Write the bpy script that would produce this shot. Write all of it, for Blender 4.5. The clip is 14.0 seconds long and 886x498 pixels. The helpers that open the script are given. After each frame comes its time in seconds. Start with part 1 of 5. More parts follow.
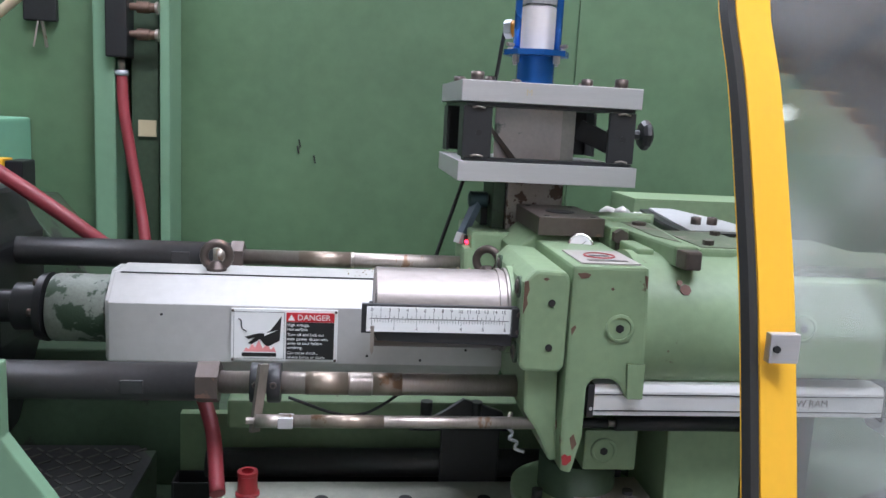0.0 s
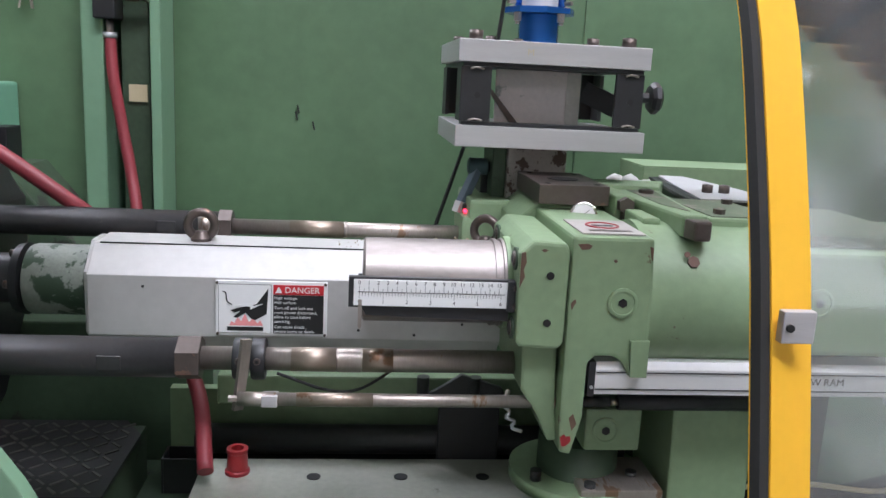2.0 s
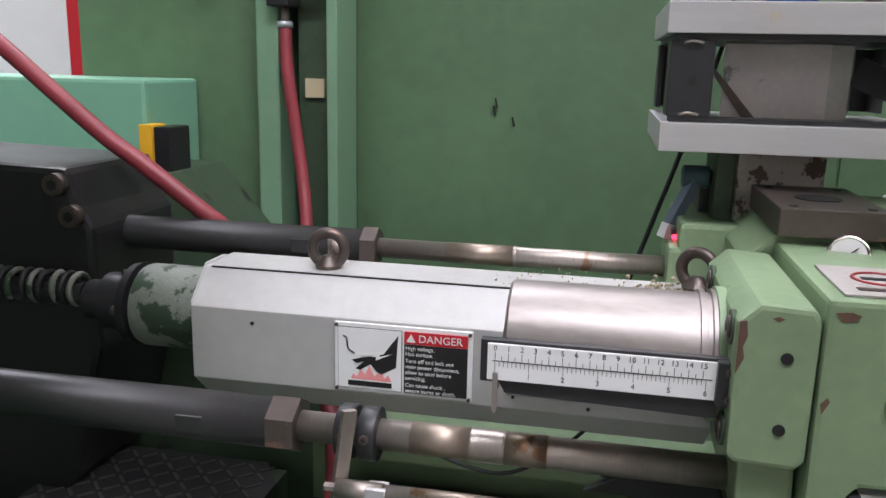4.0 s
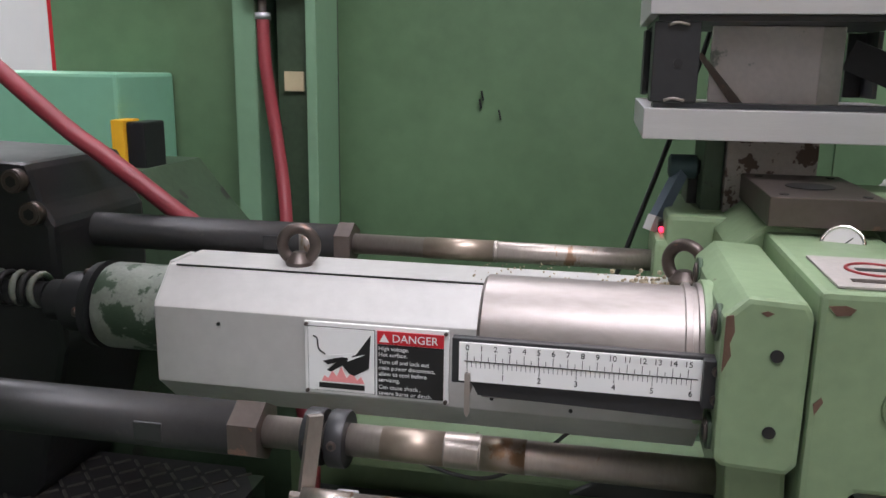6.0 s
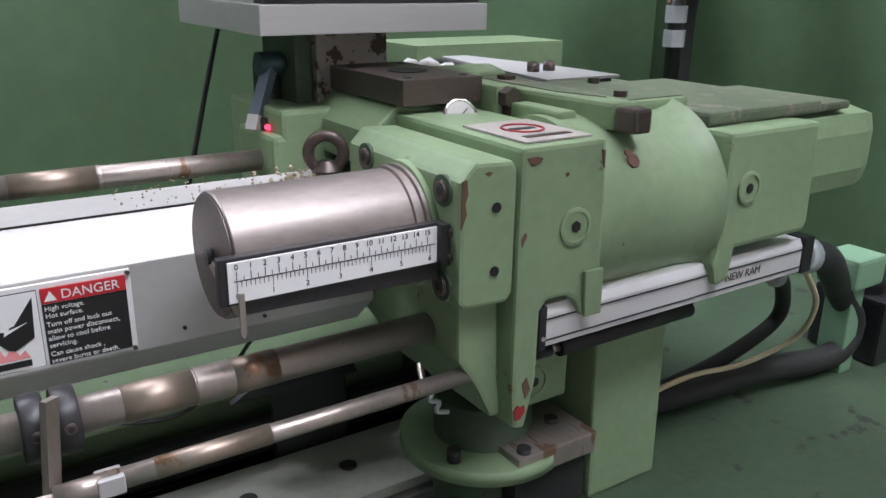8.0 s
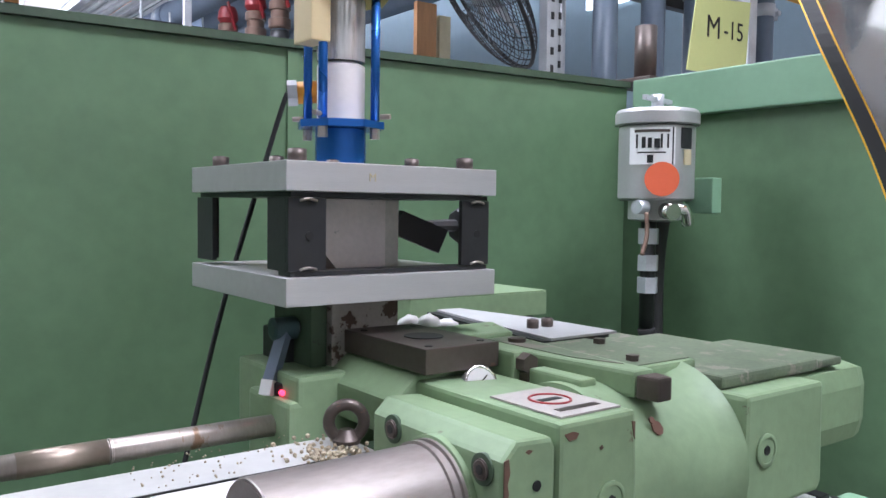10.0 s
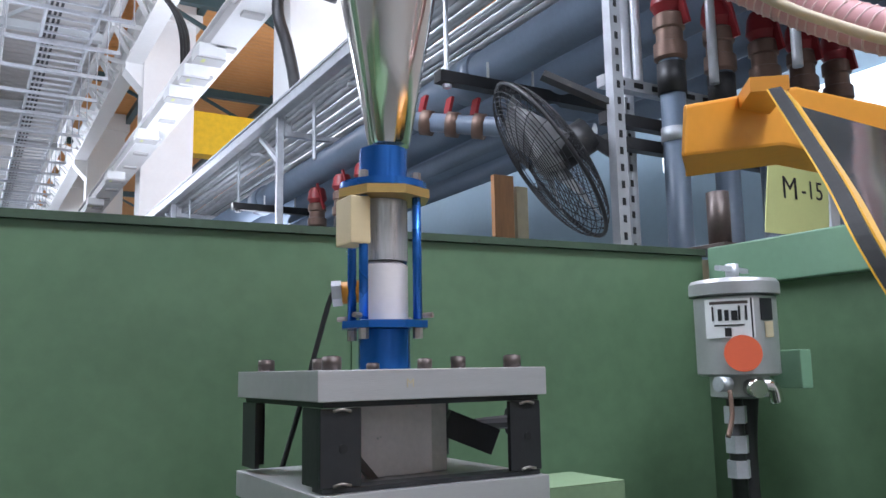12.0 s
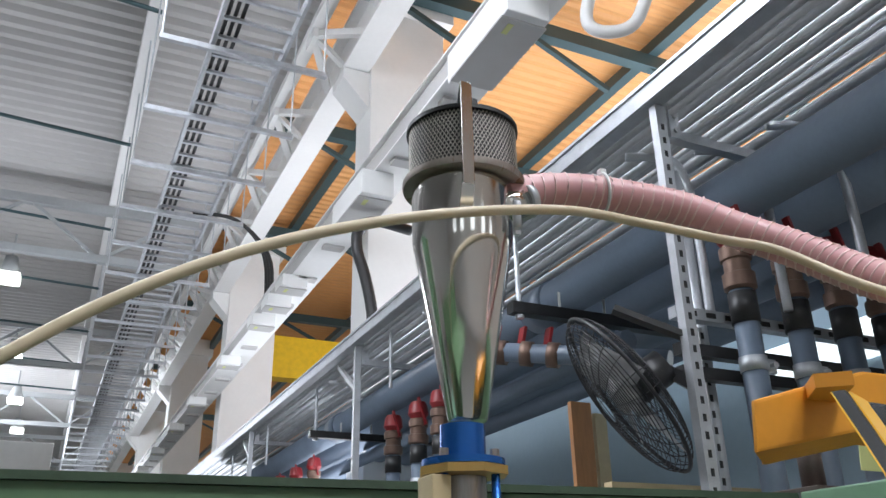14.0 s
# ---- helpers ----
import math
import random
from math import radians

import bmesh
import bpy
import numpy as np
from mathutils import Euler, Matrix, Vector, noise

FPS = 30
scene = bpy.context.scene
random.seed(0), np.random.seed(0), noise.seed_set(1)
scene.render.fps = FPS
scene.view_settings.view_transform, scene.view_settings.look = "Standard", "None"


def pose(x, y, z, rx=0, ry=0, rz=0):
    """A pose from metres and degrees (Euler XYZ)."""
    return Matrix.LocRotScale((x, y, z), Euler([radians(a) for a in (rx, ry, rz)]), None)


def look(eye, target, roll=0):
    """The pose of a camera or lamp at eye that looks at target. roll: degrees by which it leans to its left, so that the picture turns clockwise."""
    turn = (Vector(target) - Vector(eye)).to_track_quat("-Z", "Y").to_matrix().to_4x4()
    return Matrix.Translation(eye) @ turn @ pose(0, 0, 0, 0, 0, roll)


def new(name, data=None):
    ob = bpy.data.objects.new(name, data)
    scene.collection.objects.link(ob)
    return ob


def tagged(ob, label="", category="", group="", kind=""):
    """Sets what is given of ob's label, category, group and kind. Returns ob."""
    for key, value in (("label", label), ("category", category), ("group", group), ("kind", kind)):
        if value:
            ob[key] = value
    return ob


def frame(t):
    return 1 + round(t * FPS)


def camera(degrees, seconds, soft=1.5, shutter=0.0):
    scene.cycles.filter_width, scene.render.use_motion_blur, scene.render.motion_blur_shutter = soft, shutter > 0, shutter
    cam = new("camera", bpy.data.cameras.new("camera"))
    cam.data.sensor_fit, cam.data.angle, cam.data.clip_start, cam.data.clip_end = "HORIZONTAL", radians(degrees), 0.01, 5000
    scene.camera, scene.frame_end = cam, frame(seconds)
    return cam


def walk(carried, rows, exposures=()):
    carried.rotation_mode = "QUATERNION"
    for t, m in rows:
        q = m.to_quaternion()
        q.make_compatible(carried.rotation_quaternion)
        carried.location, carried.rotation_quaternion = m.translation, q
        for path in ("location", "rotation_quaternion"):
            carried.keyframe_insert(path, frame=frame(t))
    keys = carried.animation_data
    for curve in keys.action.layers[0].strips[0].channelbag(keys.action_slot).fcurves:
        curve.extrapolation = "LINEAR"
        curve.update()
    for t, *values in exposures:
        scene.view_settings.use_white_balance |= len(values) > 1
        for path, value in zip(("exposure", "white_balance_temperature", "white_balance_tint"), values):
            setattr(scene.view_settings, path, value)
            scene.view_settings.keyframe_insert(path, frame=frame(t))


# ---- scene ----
cam = camera(56.9, 14.0)
PATH = [
    (0, (-0.052, -0.071, 1.468), (0.184, 1.887, 1.141), 3.0),
    (0.5, (-0.052, -0.073, 1.467), (0.182, 1.884, 1.127), 3.0),
    (1, (-0.044, -0.064, 1.467), (0.181, 1.891, 1.107), 3.1),
    (1.5, (-0.03, -0.057, 1.463), (0.186, 1.894, 1.081), 3.1),
    (2, (-0.023, -0.02, 1.46), (0.183, 1.928, 1.058), 2.9),
    (2.5, (-0.048, 0.08, 1.46), (0.1, 2.029, 1.038), 1.9),
    (3, (-0.04, 0.139, 1.459), (-0.054, 2.092, 1.027), 1.4),
    (3.5, (0.009, 0.204, 1.457), (-0.19, 2.145, 1.015), 1.5),
    (3.7, (0.033, 0.229, 1.455), (-0.269, 2.155, 1.01), 1.5),
    (5.8, (0.083, 0.279, 1.445), (-0.421, 2.168, 1.025), 1.0),
    (6, (0.065, 0.286, 1.441), (-0.305, 2.201, 0.999), 0.8),
    (6.5, (-0.007, 0.313, 1.436), (0.234, 2.199, 0.814), 2.7),
    (7, (-0.081, 0.323, 1.433), (0.524, 2.109, 0.765), 1.5),
    (7.2, (-0.109, 0.325, 1.432), (0.662, 2.044, 0.76), 1.4),
    (9.3, (-0.252, 0.327, 1.443), (0.95, 1.849, 0.954), 0.7),
    (9.5, (-0.257, 0.334, 1.45), (0.975, 1.865, 1.081), 0.8),
    (10, (-0.244, 0.363, 1.473), (0.956, 1.96, 1.372), 0.8),
    (10.5, (-0.201, 0.372, 1.477), (0.816, 2.093, 1.501), 0.3),
    (11, (-0.175, 0.371, 1.489), (0.865, 2.077, 1.56), 0.5),
    (11.5, (-0.175, 0.369, 1.501), (0.871, 2.072, 1.572), 0.4),
    (12, (-0.181, 0.36, 1.515), (0.821, 2.066, 1.806), -1.0),
    (12.5, (-0.198, 0.356, 1.531), (0.653, 2.108, 1.983), -1.1),
    (13, (-0.205, 0.34, 1.548), (0.593, 2.067, 2.165), -1.0),
    (13.5, (-0.205, 0.322, 1.564), (0.59, 2.017, 2.269), -1.1),
    (14, (-0.214, 0.302, 1.571), (0.572, 1.96, 2.366), -1.1),
]
walk(cam, [(t, look(eye, target, roll)) for t, eye, target, roll in PATH],
     [(0, -0.05, 5950, 11), (3, -0.18, 6250, 12), (6.5, -0.38, 6500, 13), (9.5, -0.05, 5950, 12), (10.5, 0.08, 5950, 13), (11.5, 0.05, 5750, 12), (12, -0.4, 5850, 10), (12.5, -0.65, 5950, 9), (13, -0.75, 6050, 8), (14, -0.85, 6250, 6)])

# ---- light ----
world = bpy.data.worlds.new("sky")
scene.world = world
world.use_nodes = True
wn = world.node_tree
sky = wn.nodes.new("ShaderNodeTexSky")
sky.sky_type, sky.sun_disc = "NISHITA", False
sky.sun_elevation, sky.sun_rotation = radians(40), radians(200)
wn.links.new(sky.outputs[0], wn.nodes["Background"].inputs[0])
wn.nodes["Background"].inputs[1].default_value = 0.1


# area lights added for the hall lighting, without fixtures of their own
def area_lamp(x, y, z, sx, sy, watts, target, tint=(0.93, 0.93, 1.0)):
    d = bpy.data.lights.new("hall_area_light", "AREA")
    d.shape, d.size, d.size_y, d.energy, d.color = "RECTANGLE", sx, sy, watts, tint
    ob = new("hall_area_light", d)
    ob.matrix_world = look((x, y, z), target)
    return tagged(ob, "area light added to brighten the hall and machine", "lamp", kind="structure")


area_lamp(1.0, -1.3, 5.8, 3.6, 1.0, 350, (0.3, 1.2, 1.0))
area_lamp(1.2, 1.2, 6.6, 3.0, 1.0, 140, (0.6, 1.3, 1.0))
area_lamp(-1.45, 4.5, 6.9, 2.0, 6.0, 850, (1.9, 4.6, 2.6))
# two added uplights that brighten the roof sheets from below
area_lamp(6.0, 8, 5.0, 5, 9, 760, (3.5, 9, 9))
area_lamp(0.0, 12, 3.4, 2.5, 16, 620, (0.6, 12, 8))
# added to brighten the far white columns
area_lamp(-4.0, 26, 7.0, 4, 10, 4000, (2.0, 24, 4))


# ---- materials ----
def mat(name, col, rough=0.5, metal=0.0, var=0.12, scale=9.0, bump=0.05, wear=None, amount=0.62, wscale=14.0, stretch=None):
    m = bpy.data.materials.new(name)
    m.use_nodes = True
    nt = m.node_tree
    b = nt.nodes["Principled BSDF"]
    tc = nt.nodes.new("ShaderNodeTexCoord")
    mp = nt.nodes.new("ShaderNodeMapping")
    nt.links.new(tc.outputs["Object"], mp.inputs[0])
    if stretch:
        mp.inputs["Scale"].default_value = stretch
    n1 = nt.nodes.new("ShaderNodeTexNoise")
    n1.inputs["Scale"].default_value, n1.inputs["Detail"].default_value = scale, 6
    n2 = nt.nodes.new("ShaderNodeTexNoise")
    n2.inputs["Scale"].default_value, n2.inputs["Detail"].default_value = scale * 12, 4
    for n in (n1, n2):
        nt.links.new(mp.outputs[0], n.inputs["Vector"])
    ramp = nt.nodes.new("ShaderNodeValToRGB")
    ramp.color_ramp.elements[0].position, ramp.color_ramp.elements[1].position = 0.3, 0.7
    ramp.color_ramp.elements[0].color = (*[c * (1 - var) for c in col], 1)
    ramp.color_ramp.elements[1].color = (*[min(1, c * (1 + var)) for c in col], 1)
    mixf = nt.nodes.new("ShaderNodeMath")
    mixf.operation = "MULTIPLY_ADD"
    mixf.inputs[1].default_value = 0.3
    nt.links.new(n2.outputs[0], mixf.inputs[0])
    sc = nt.nodes.new("ShaderNodeMath")
    sc.operation = "MULTIPLY"
    sc.inputs[1].default_value = 0.7
    nt.links.new(n1.outputs[0], sc.inputs[0])
    nt.links.new(sc.outputs[0], mixf.inputs[2])
    nt.links.new(mixf.outputs[0], ramp.inputs[0])
    out = ramp.outputs[0]
    if wear:
        n3 = nt.nodes.new("ShaderNodeTexNoise")
        n3.inputs["Scale"].default_value, n3.inputs["Detail"].default_value = wscale, 8
        n3.inputs["Roughness"].default_value = 0.65
        nt.links.new(mp.outputs[0], n3.inputs["Vector"])
        r3 = nt.nodes.new("ShaderNodeValToRGB")
        r3.color_ramp.elements[0].position, r3.color_ramp.elements[1].position = amount, amount + 0.03
        nt.links.new(n3.outputs[0], r3.inputs[0])
        mx = nt.nodes.new("ShaderNodeMixRGB")
        mx.inputs[2].default_value = (*wear, 1)
        nt.links.new(r3.outputs[0], mx.inputs[0])
        nt.links.new(out, mx.inputs[1])
        out = mx.outputs[0]
    nt.links.new(out, b.inputs["Base Color"])
    b.inputs["Metallic"].default_value = metal
    rr = nt.nodes.new("ShaderNodeMapRange")
    rr.inputs[3].default_value, rr.inputs[4].default_value = max(0.02, rough - 0.1), min(1, rough + 0.12)
    nt.links.new(n1.outputs[0], rr.inputs[0])
    nt.links.new(rr.outputs[0], b.inputs["Roughness"])
    if bump:
        bp = nt.nodes.new("ShaderNodeBump")
        bp.inputs["Strength"].default_value, bp.inputs["Distance"].default_value = bump, 0.002
        nt.links.new(n2.outputs[0], bp.inputs["Height"])
        nt.links.new(bp.outputs[0], b.inputs["Normal"])
    return m


def glow(name, col, power):
    m = bpy.data.materials.new(name)
    m.use_nodes = True
    b = m.node_tree.nodes["Principled BSDF"]
    b.inputs["Base Color"].default_value = (*col, 1)
    b.inputs["Emission Color"].default_value, b.inputs["Emission Strength"].default_value = (*col, 1), power
    return m


GREEN = mat("machine_green", (0.212, 0.296, 0.168), 0.45, 0, 0.16, 7, 0.15, (0.10, 0.05, 0.035), 0.68, 22)
WALL = mat("wall_green", (0.118, 0.198, 0.108), 0.36, 0, 0.26, 2.2, 0.06, (0.04, 0.07, 0.04), 0.8, 30)
POST_GREEN = mat("post_green", (0.19, 0.33, 0.21), 0.45, 0, 0.08, 5, 0.05)
MINT = mat("mint_green", (0.22, 0.47, 0.32), 0.45, 0, 0.06, 5, 0.03)
DUSTY = mat("dusty_green_top", (0.12, 0.15, 0.095), 0.6, 0, 0.35, 14, 0.1, (0.2, 0.185, 0.15), 0.56, 25)
# oily green, darkened further for the shade under decks and in recesses
DARKGREEN = mat("dirty_shaded_green", (0.05, 0.082, 0.047), 0.55, 0, 0.3, 8, 0.1, (0.03, 0.03, 0.025), 0.6, 12)
ALU = mat("brushed_aluminium", (0.52, 0.51, 0.51), 0.42, 0.5, 0.07, 8, 0.1, None, 0, 1, (1, 12, 12))
COVER = mat("dusty_white_cover", (0.5, 0.49, 0.475), 0.52, 0.3, 0.12, 6, 0.06, (0.40, 0.35, 0.29), 0.68, 16)
STEEL = mat("worn_steel", (0.38, 0.335, 0.30), 0.4, 0.8, 0.2, 10, 0.05, (0.28, 0.18, 0.12), 0.6, 10, (3, 1, 1))
POLISH = mat("polished_steel", (0.31, 0.275, 0.26), 0.44, 0.8, 0.25, 6, 0.03, (0.22, 0.16, 0.13), 0.6, 5, (1, 3, 3))
DARKSTEEL = mat("oiled_dark_steel", (0.032, 0.032, 0.033), 0.4, 0.2, 0.3, 12, 0.1, (0.06, 0.055, 0.05), 0.64, 20)
RUSTY = mat("blued_steel", (0.11, 0.088, 0.078), 0.4, 0.6, 0.2, 12, 0.1, (0.2, 0.12, 0.09), 0.63, 30)
BLACK = mat("black_paint", (0.018, 0.018, 0.02), 0.42, 0, 0.25, 12, 0.1, (0.09, 0.085, 0.08), 0.72, 40)
RUBBER = mat("black_rubber", (0.02, 0.02, 0.02), 0.65, 0, 0.2, 20, 0.1)
DULLWHITE = mat("dusty_pale_sheet", (0.43, 0.43, 0.43), 0.45, 0.2, 0.12, 9, 0.05, (0.4, 0.37, 0.33), 0.64, 14)
EXTRUDED = mat("extruded_aluminium", (0.72, 0.71, 0.71), 0.38, 0.35, 0.05, 8, 0.04, None, 0, 1, (1, 14, 14))
TINTED = mat("heat_tinted_steel", (0.36, 0.295, 0.24), 0.42, 0.8, 0.25, 9, 0.04, (0.25, 0.15, 0.09), 0.6, 16)
WHITE = mat("white_paint", (0.78, 0.78, 0.77), 0.5, 0, 0.05, 5, 0.03)
PAPER = mat("scale_white", (0.8, 0.8, 0.79), 0.45, 0, 0.03, 12, 0.0)
INK = mat("black_ink", (0.012, 0.012, 0.012), 0.5, 0, 0.05, 5, 0.0)
RED = mat("sign_red", (0.55, 0.02, 0.03), 0.45, 0, 0.05, 9, 0)
REDPLASTIC = mat("red_plastic", (0.28, 0.02, 0.025), 0.4, 0, 0.12, 9, 0.05)
PINK = mat("flame_pink", (0.8, 0.3, 0.3), 0.5, 0, 0.05, 9, 0)
REDHOSE = mat("red_rubber_hose", (0.25, 0.035, 0.045), 0.45, 0, 0.15, 14, 0.1)
PINKHOSE = mat("pink_suction_hose", (0.62, 0.33, 0.33), 0.35, 0, 0.1, 10, 0.02)
CREAM = mat("cream_tubing", (0.62, 0.52, 0.36), 0.4, 0, 0.06, 10, 0.02)
BLUE = mat("blue_anodised", (0.02, 0.12, 0.42), 0.25, 0.55, 0.1, 8, 0.02)
BRASS = mat("brass_flange", (0.55, 0.36, 0.12), 0.38, 0.6, 0.1, 9, 0.05)
CREAMBOX = mat("cream_plastic", (0.6, 0.48, 0.28), 0.5, 0, 0.06, 9, 0.02)
RESIN = mat("white_resin_in_tube", (0.74, 0.68, 0.66), 0.35, 0, 0.07, 12, 0.02, (0.6, 0.5, 0.47), 0.66, 9)
CHROME = mat("stainless_steel", (0.86, 0.84, 0.81), 0.11, 1.0, 0.05, 6, 0.0)
GALV = mat("galvanised_steel", (0.54, 0.56, 0.59), 0.4, 0.5, 0.15, 14, 0.05)
CONDUIT = mat("aged_conduit", (0.5, 0.52, 0.54), 0.36, 0.5, 0.2, 6, 0.03)
PIPEBLUE = mat("blue_grey_pipe", (0.15, 0.19, 0.25), 0.36, 0, 0.12, 4, 0.04)
BROWN = mat("bronze_fitting", (0.2, 0.13, 0.1), 0.45, 0.6, 0.2, 14, 0.08)
YELLOW = mat("guard_yellow", (0.85, 0.46, 0.03), 0.42, 0, 0.06, 9, 0.05, (0.03, 0.03, 0.03), 0.74, 14)
ORANGE = mat("orange_plastic", (0.8, 0.34, 0.03), 0.45, 0, 0.08, 9, 0.05, (0.5, 0.2, 0.05), 0.7, 20)
NOTE = mat("yellow_note_paper", (0.6, 0.63, 0.26), 0.6, 0, 0.04, 9, 0.02)
CEIL = mat("ceiling_sheet", (0.5, 0.49, 0.48), 0.6, 0, 0.06, 0.8, 0.02)
HALLWHITE = mat("hall_white", (0.82, 0.82, 0.81), 0.55, 0, 0.04, 1.5, 0.02)
HALLGREY = mat("hall_grey_steel", (0.42, 0.44, 0.45), 0.5, 0.2, 0.1, 2, 0.02)
ROOFORANGE = mat("orange_roof_sheet", (0.72, 0.36, 0.13), 0.55, 0, 0.08, 0.8, 0.02)
TEAL = mat("dark_teal_beam", (0.05, 0.09, 0.10), 0.5, 0.2, 0.1, 3, 0.02)
WOOD = mat("plywood", (0.45, 0.22, 0.09), 0.55, 0, 0.2, 6, 0.05, None, 0, 1, (8, 8, 1))
BLUEWALL = mat("pale_blue_cladding", (0.3, 0.4, 0.47), 0.5, 0, 0.07, 2, 0.02)
SILVER = mat("silver_paint", (0.5, 0.5, 0.5), 0.35, 0.55, 0.08, 9, 0.04)
STICKER = mat("orange_sticker", (0.85, 0.16, 0.07), 0.5, 0, 0.04, 9, 0)
CONCRETE = mat("concrete_floor", (0.25, 0.25, 0.24), 0.6, 0, 0.2, 2, 0.1)
BEIGE = mat("beige_tape", (0.55, 0.47, 0.3), 0.55, 0, 0.08, 30, 0.02)
PELLET = mat("plastic_pellets", (0.34, 0.28, 0.19), 0.45, 0, 0.3, 60, 0.1)
LAMPGLOW = glow("lamp_lens", (1, 0.97, 0.9), 9)
DAYLIGHT = glow("window_and_fill_glow", (0.95, 0.98, 1.0), 2.2)
LED = glow("red_indicator", (1, 0.03, 0.08), 5)
glass = bpy.data.materials.new("scratched_polycarbonate")
glass.use_nodes = True
gt = glass.node_tree
gt.nodes.remove(gt.nodes["Principled BSDF"])
tr, gl, df = (gt.nodes.new("ShaderNodeBsdf" + k) for k in ("Transparent", "Glossy", "Diffuse"))
tr.inputs[0].default_value = (0.92, 0.93, 0.92, 1)
gl.inputs["Roughness"].default_value = 0.06
df.inputs[0].default_value = (0.7, 0.72, 0.72, 1)
fr = gt.nodes.new("ShaderNodeFresnel")
m1, m2 = gt.nodes.new("ShaderNodeMixShader"), gt.nodes.new("ShaderNodeMixShader")
gn = gt.nodes.new("ShaderNodeTexNoise")
gn.inputs["Scale"].default_value = 5
gr = gt.nodes.new("ShaderNodeMapRange")
gr.inputs[1].default_value, gr.inputs[2].default_value, gr.inputs[3].default_value, gr.inputs[4].default_value = 0.4, 0.75, 0.05, 0.22
for a, b in ((gn.outputs[0], gr.inputs[0]), (gr.outputs[0], m1.inputs[0]), (tr.outputs[0], m1.inputs[1]), (df.outputs[0], m1.inputs[2]),
             (fr.outputs[0], m2.inputs[0]), (m1.outputs[0], m2.inputs[1]), (gl.outputs[0], m2.inputs[2]),
             (m2.outputs[0], gt.nodes["Material Output"].inputs[0])):
    gt.links.new(a, b)


# ---- builders ----
def thing(name, label, category, group="", kind=""):
    return tagged(new(name), label, category, group, kind)


def part(name, bm, material, parent=None, label=""):
    me = bpy.data.meshes.new(name)
    bmesh.ops.recalc_face_normals(bm, faces=bm.faces)
    bm.to_mesh(me)
    bm.free()
    me.materials.append(material)
    ob = new(name, me)
    if parent:
        ob.parent = parent
    if label:
        ob["label"] = label
    return ob


def solo(name, bm, material, label, category, group="", kind=""):
    return tagged(part(name, bm, material), label, category, group, kind)


def box(x0, x1, y0, y1, z0, z1, bev=0.0, bm=None):
    bm = bm or bmesh.new()
    m = Matrix.Translation(((x0 + x1) / 2, (y0 + y1) / 2, (z0 + z1) / 2)) @ Matrix.Diagonal((x1 - x0, y1 - y0, z1 - z0, 1))
    r = bmesh.ops.create_cube(bm, size=1, matrix=m)
    if bev:
        es = {e for v in r["verts"] for e in v.link_edges}
        bmesh.ops.bevel(bm, geom=list(es), offset=bev, segments=2, affect="EDGES", profile=0.6)
    return bm


def bar(p, q, w, h, bm=None, bev=0.0):
    """A rectangular bar from p to q."""
    bm = bm or bmesh.new()
    p, q = Vector(p), Vector(q)
    m = Matrix.Translation((p + q) / 2) @ (q - p).to_track_quat("Y", "Z").to_matrix().to_4x4() @ Matrix.Diagonal((w, (q - p).length, h, 1))
    bmesh.ops.create_cube(bm, size=1, matrix=m)
    return bm


def cyl(p, q, r, r2=None, seg=28, bm=None, caps=True):
    bm = bm or bmesh.new()
    p, q = Vector(p), Vector(q)
    m = Matrix.Translation((p + q) / 2) @ (q - p).to_track_quat("Z", "Y").to_matrix().to_4x4()
    res = bmesh.ops.create_cone(bm, cap_ends=caps, segments=seg, radius1=r, radius2=r if r2 is None else r2, depth=(q - p).length, matrix=m)
    if seg > 8:
        for f in {f for v in res["verts"] for f in v.link_faces}:
            f.smooth = len(f.verts) == 4
    return bm


def lathe(profile, centre, axis="z", seg=40, bm=None):
    """Turn (radius, height) pairs round an axis through centre."""
    bm = bm or bmesh.new()
    rings = []
    for r, h in profile:
        ring = []
        for i in range(seg):
            a = 2 * math.pi * i / seg
            c, s = r * math.cos(a), r * math.sin(a)
            v = (c, s, h) if axis == "z" else (h, c, s) if axis == "x" else (c, h, s)
            ring.append(bm.verts.new(Vector(v) + Vector(centre)))
        rings.append(ring)
    for a, b in zip(rings, rings[1:]):
        for i in range(seg):
            f = bm.faces.new((a[i], a[(i + 1) % seg], b[(i + 1) % seg], b[i]))
            f.smooth = True
    for ring in (rings[0], rings[-1]):
        bm.faces.new(ring)
    bmesh.ops.recalc_face_normals(bm, faces=bm.faces)
    bm.normal_update()
    for e in bm.edges:
        if e.is_manifold and e.calc_face_angle(0) > 0.6:
            e.smooth = False
    return bm


def prism(poly, y0, y1, bev=0.0, bm=None, axis="y"):
    """A polygon of (x, z) pushed from y0 to y1 (axis x: polygon of (y, z))."""
    bm = bm or bmesh.new()
    put = (lambda a, b, h: (a, h, b)) if axis == "y" else (lambda a, b, h: (h, a, b)) if axis == "x" else (lambda a, b, h: (a, b, h))
    f = [bm.verts.new(put(a, b, y0)) for a, b in poly]
    g = [bm.verts.new(put(a, b, y1)) for a, b in poly]
    faces = [bm.faces.new(f), bm.faces.new(g[::-1])]
    for i in range(len(poly)):
        faces.append(bm.faces.new((f[i], f[i - 1], g[i - 1], g[i])))
    bmesh.ops.recalc_face_normals(bm, faces=faces)
    if bev:
        bmesh.ops.bevel(bm, geom=list({e for q in faces for e in q.edges}), offset=bev, segments=2, affect="EDGES", profile=0.6)
    return bm


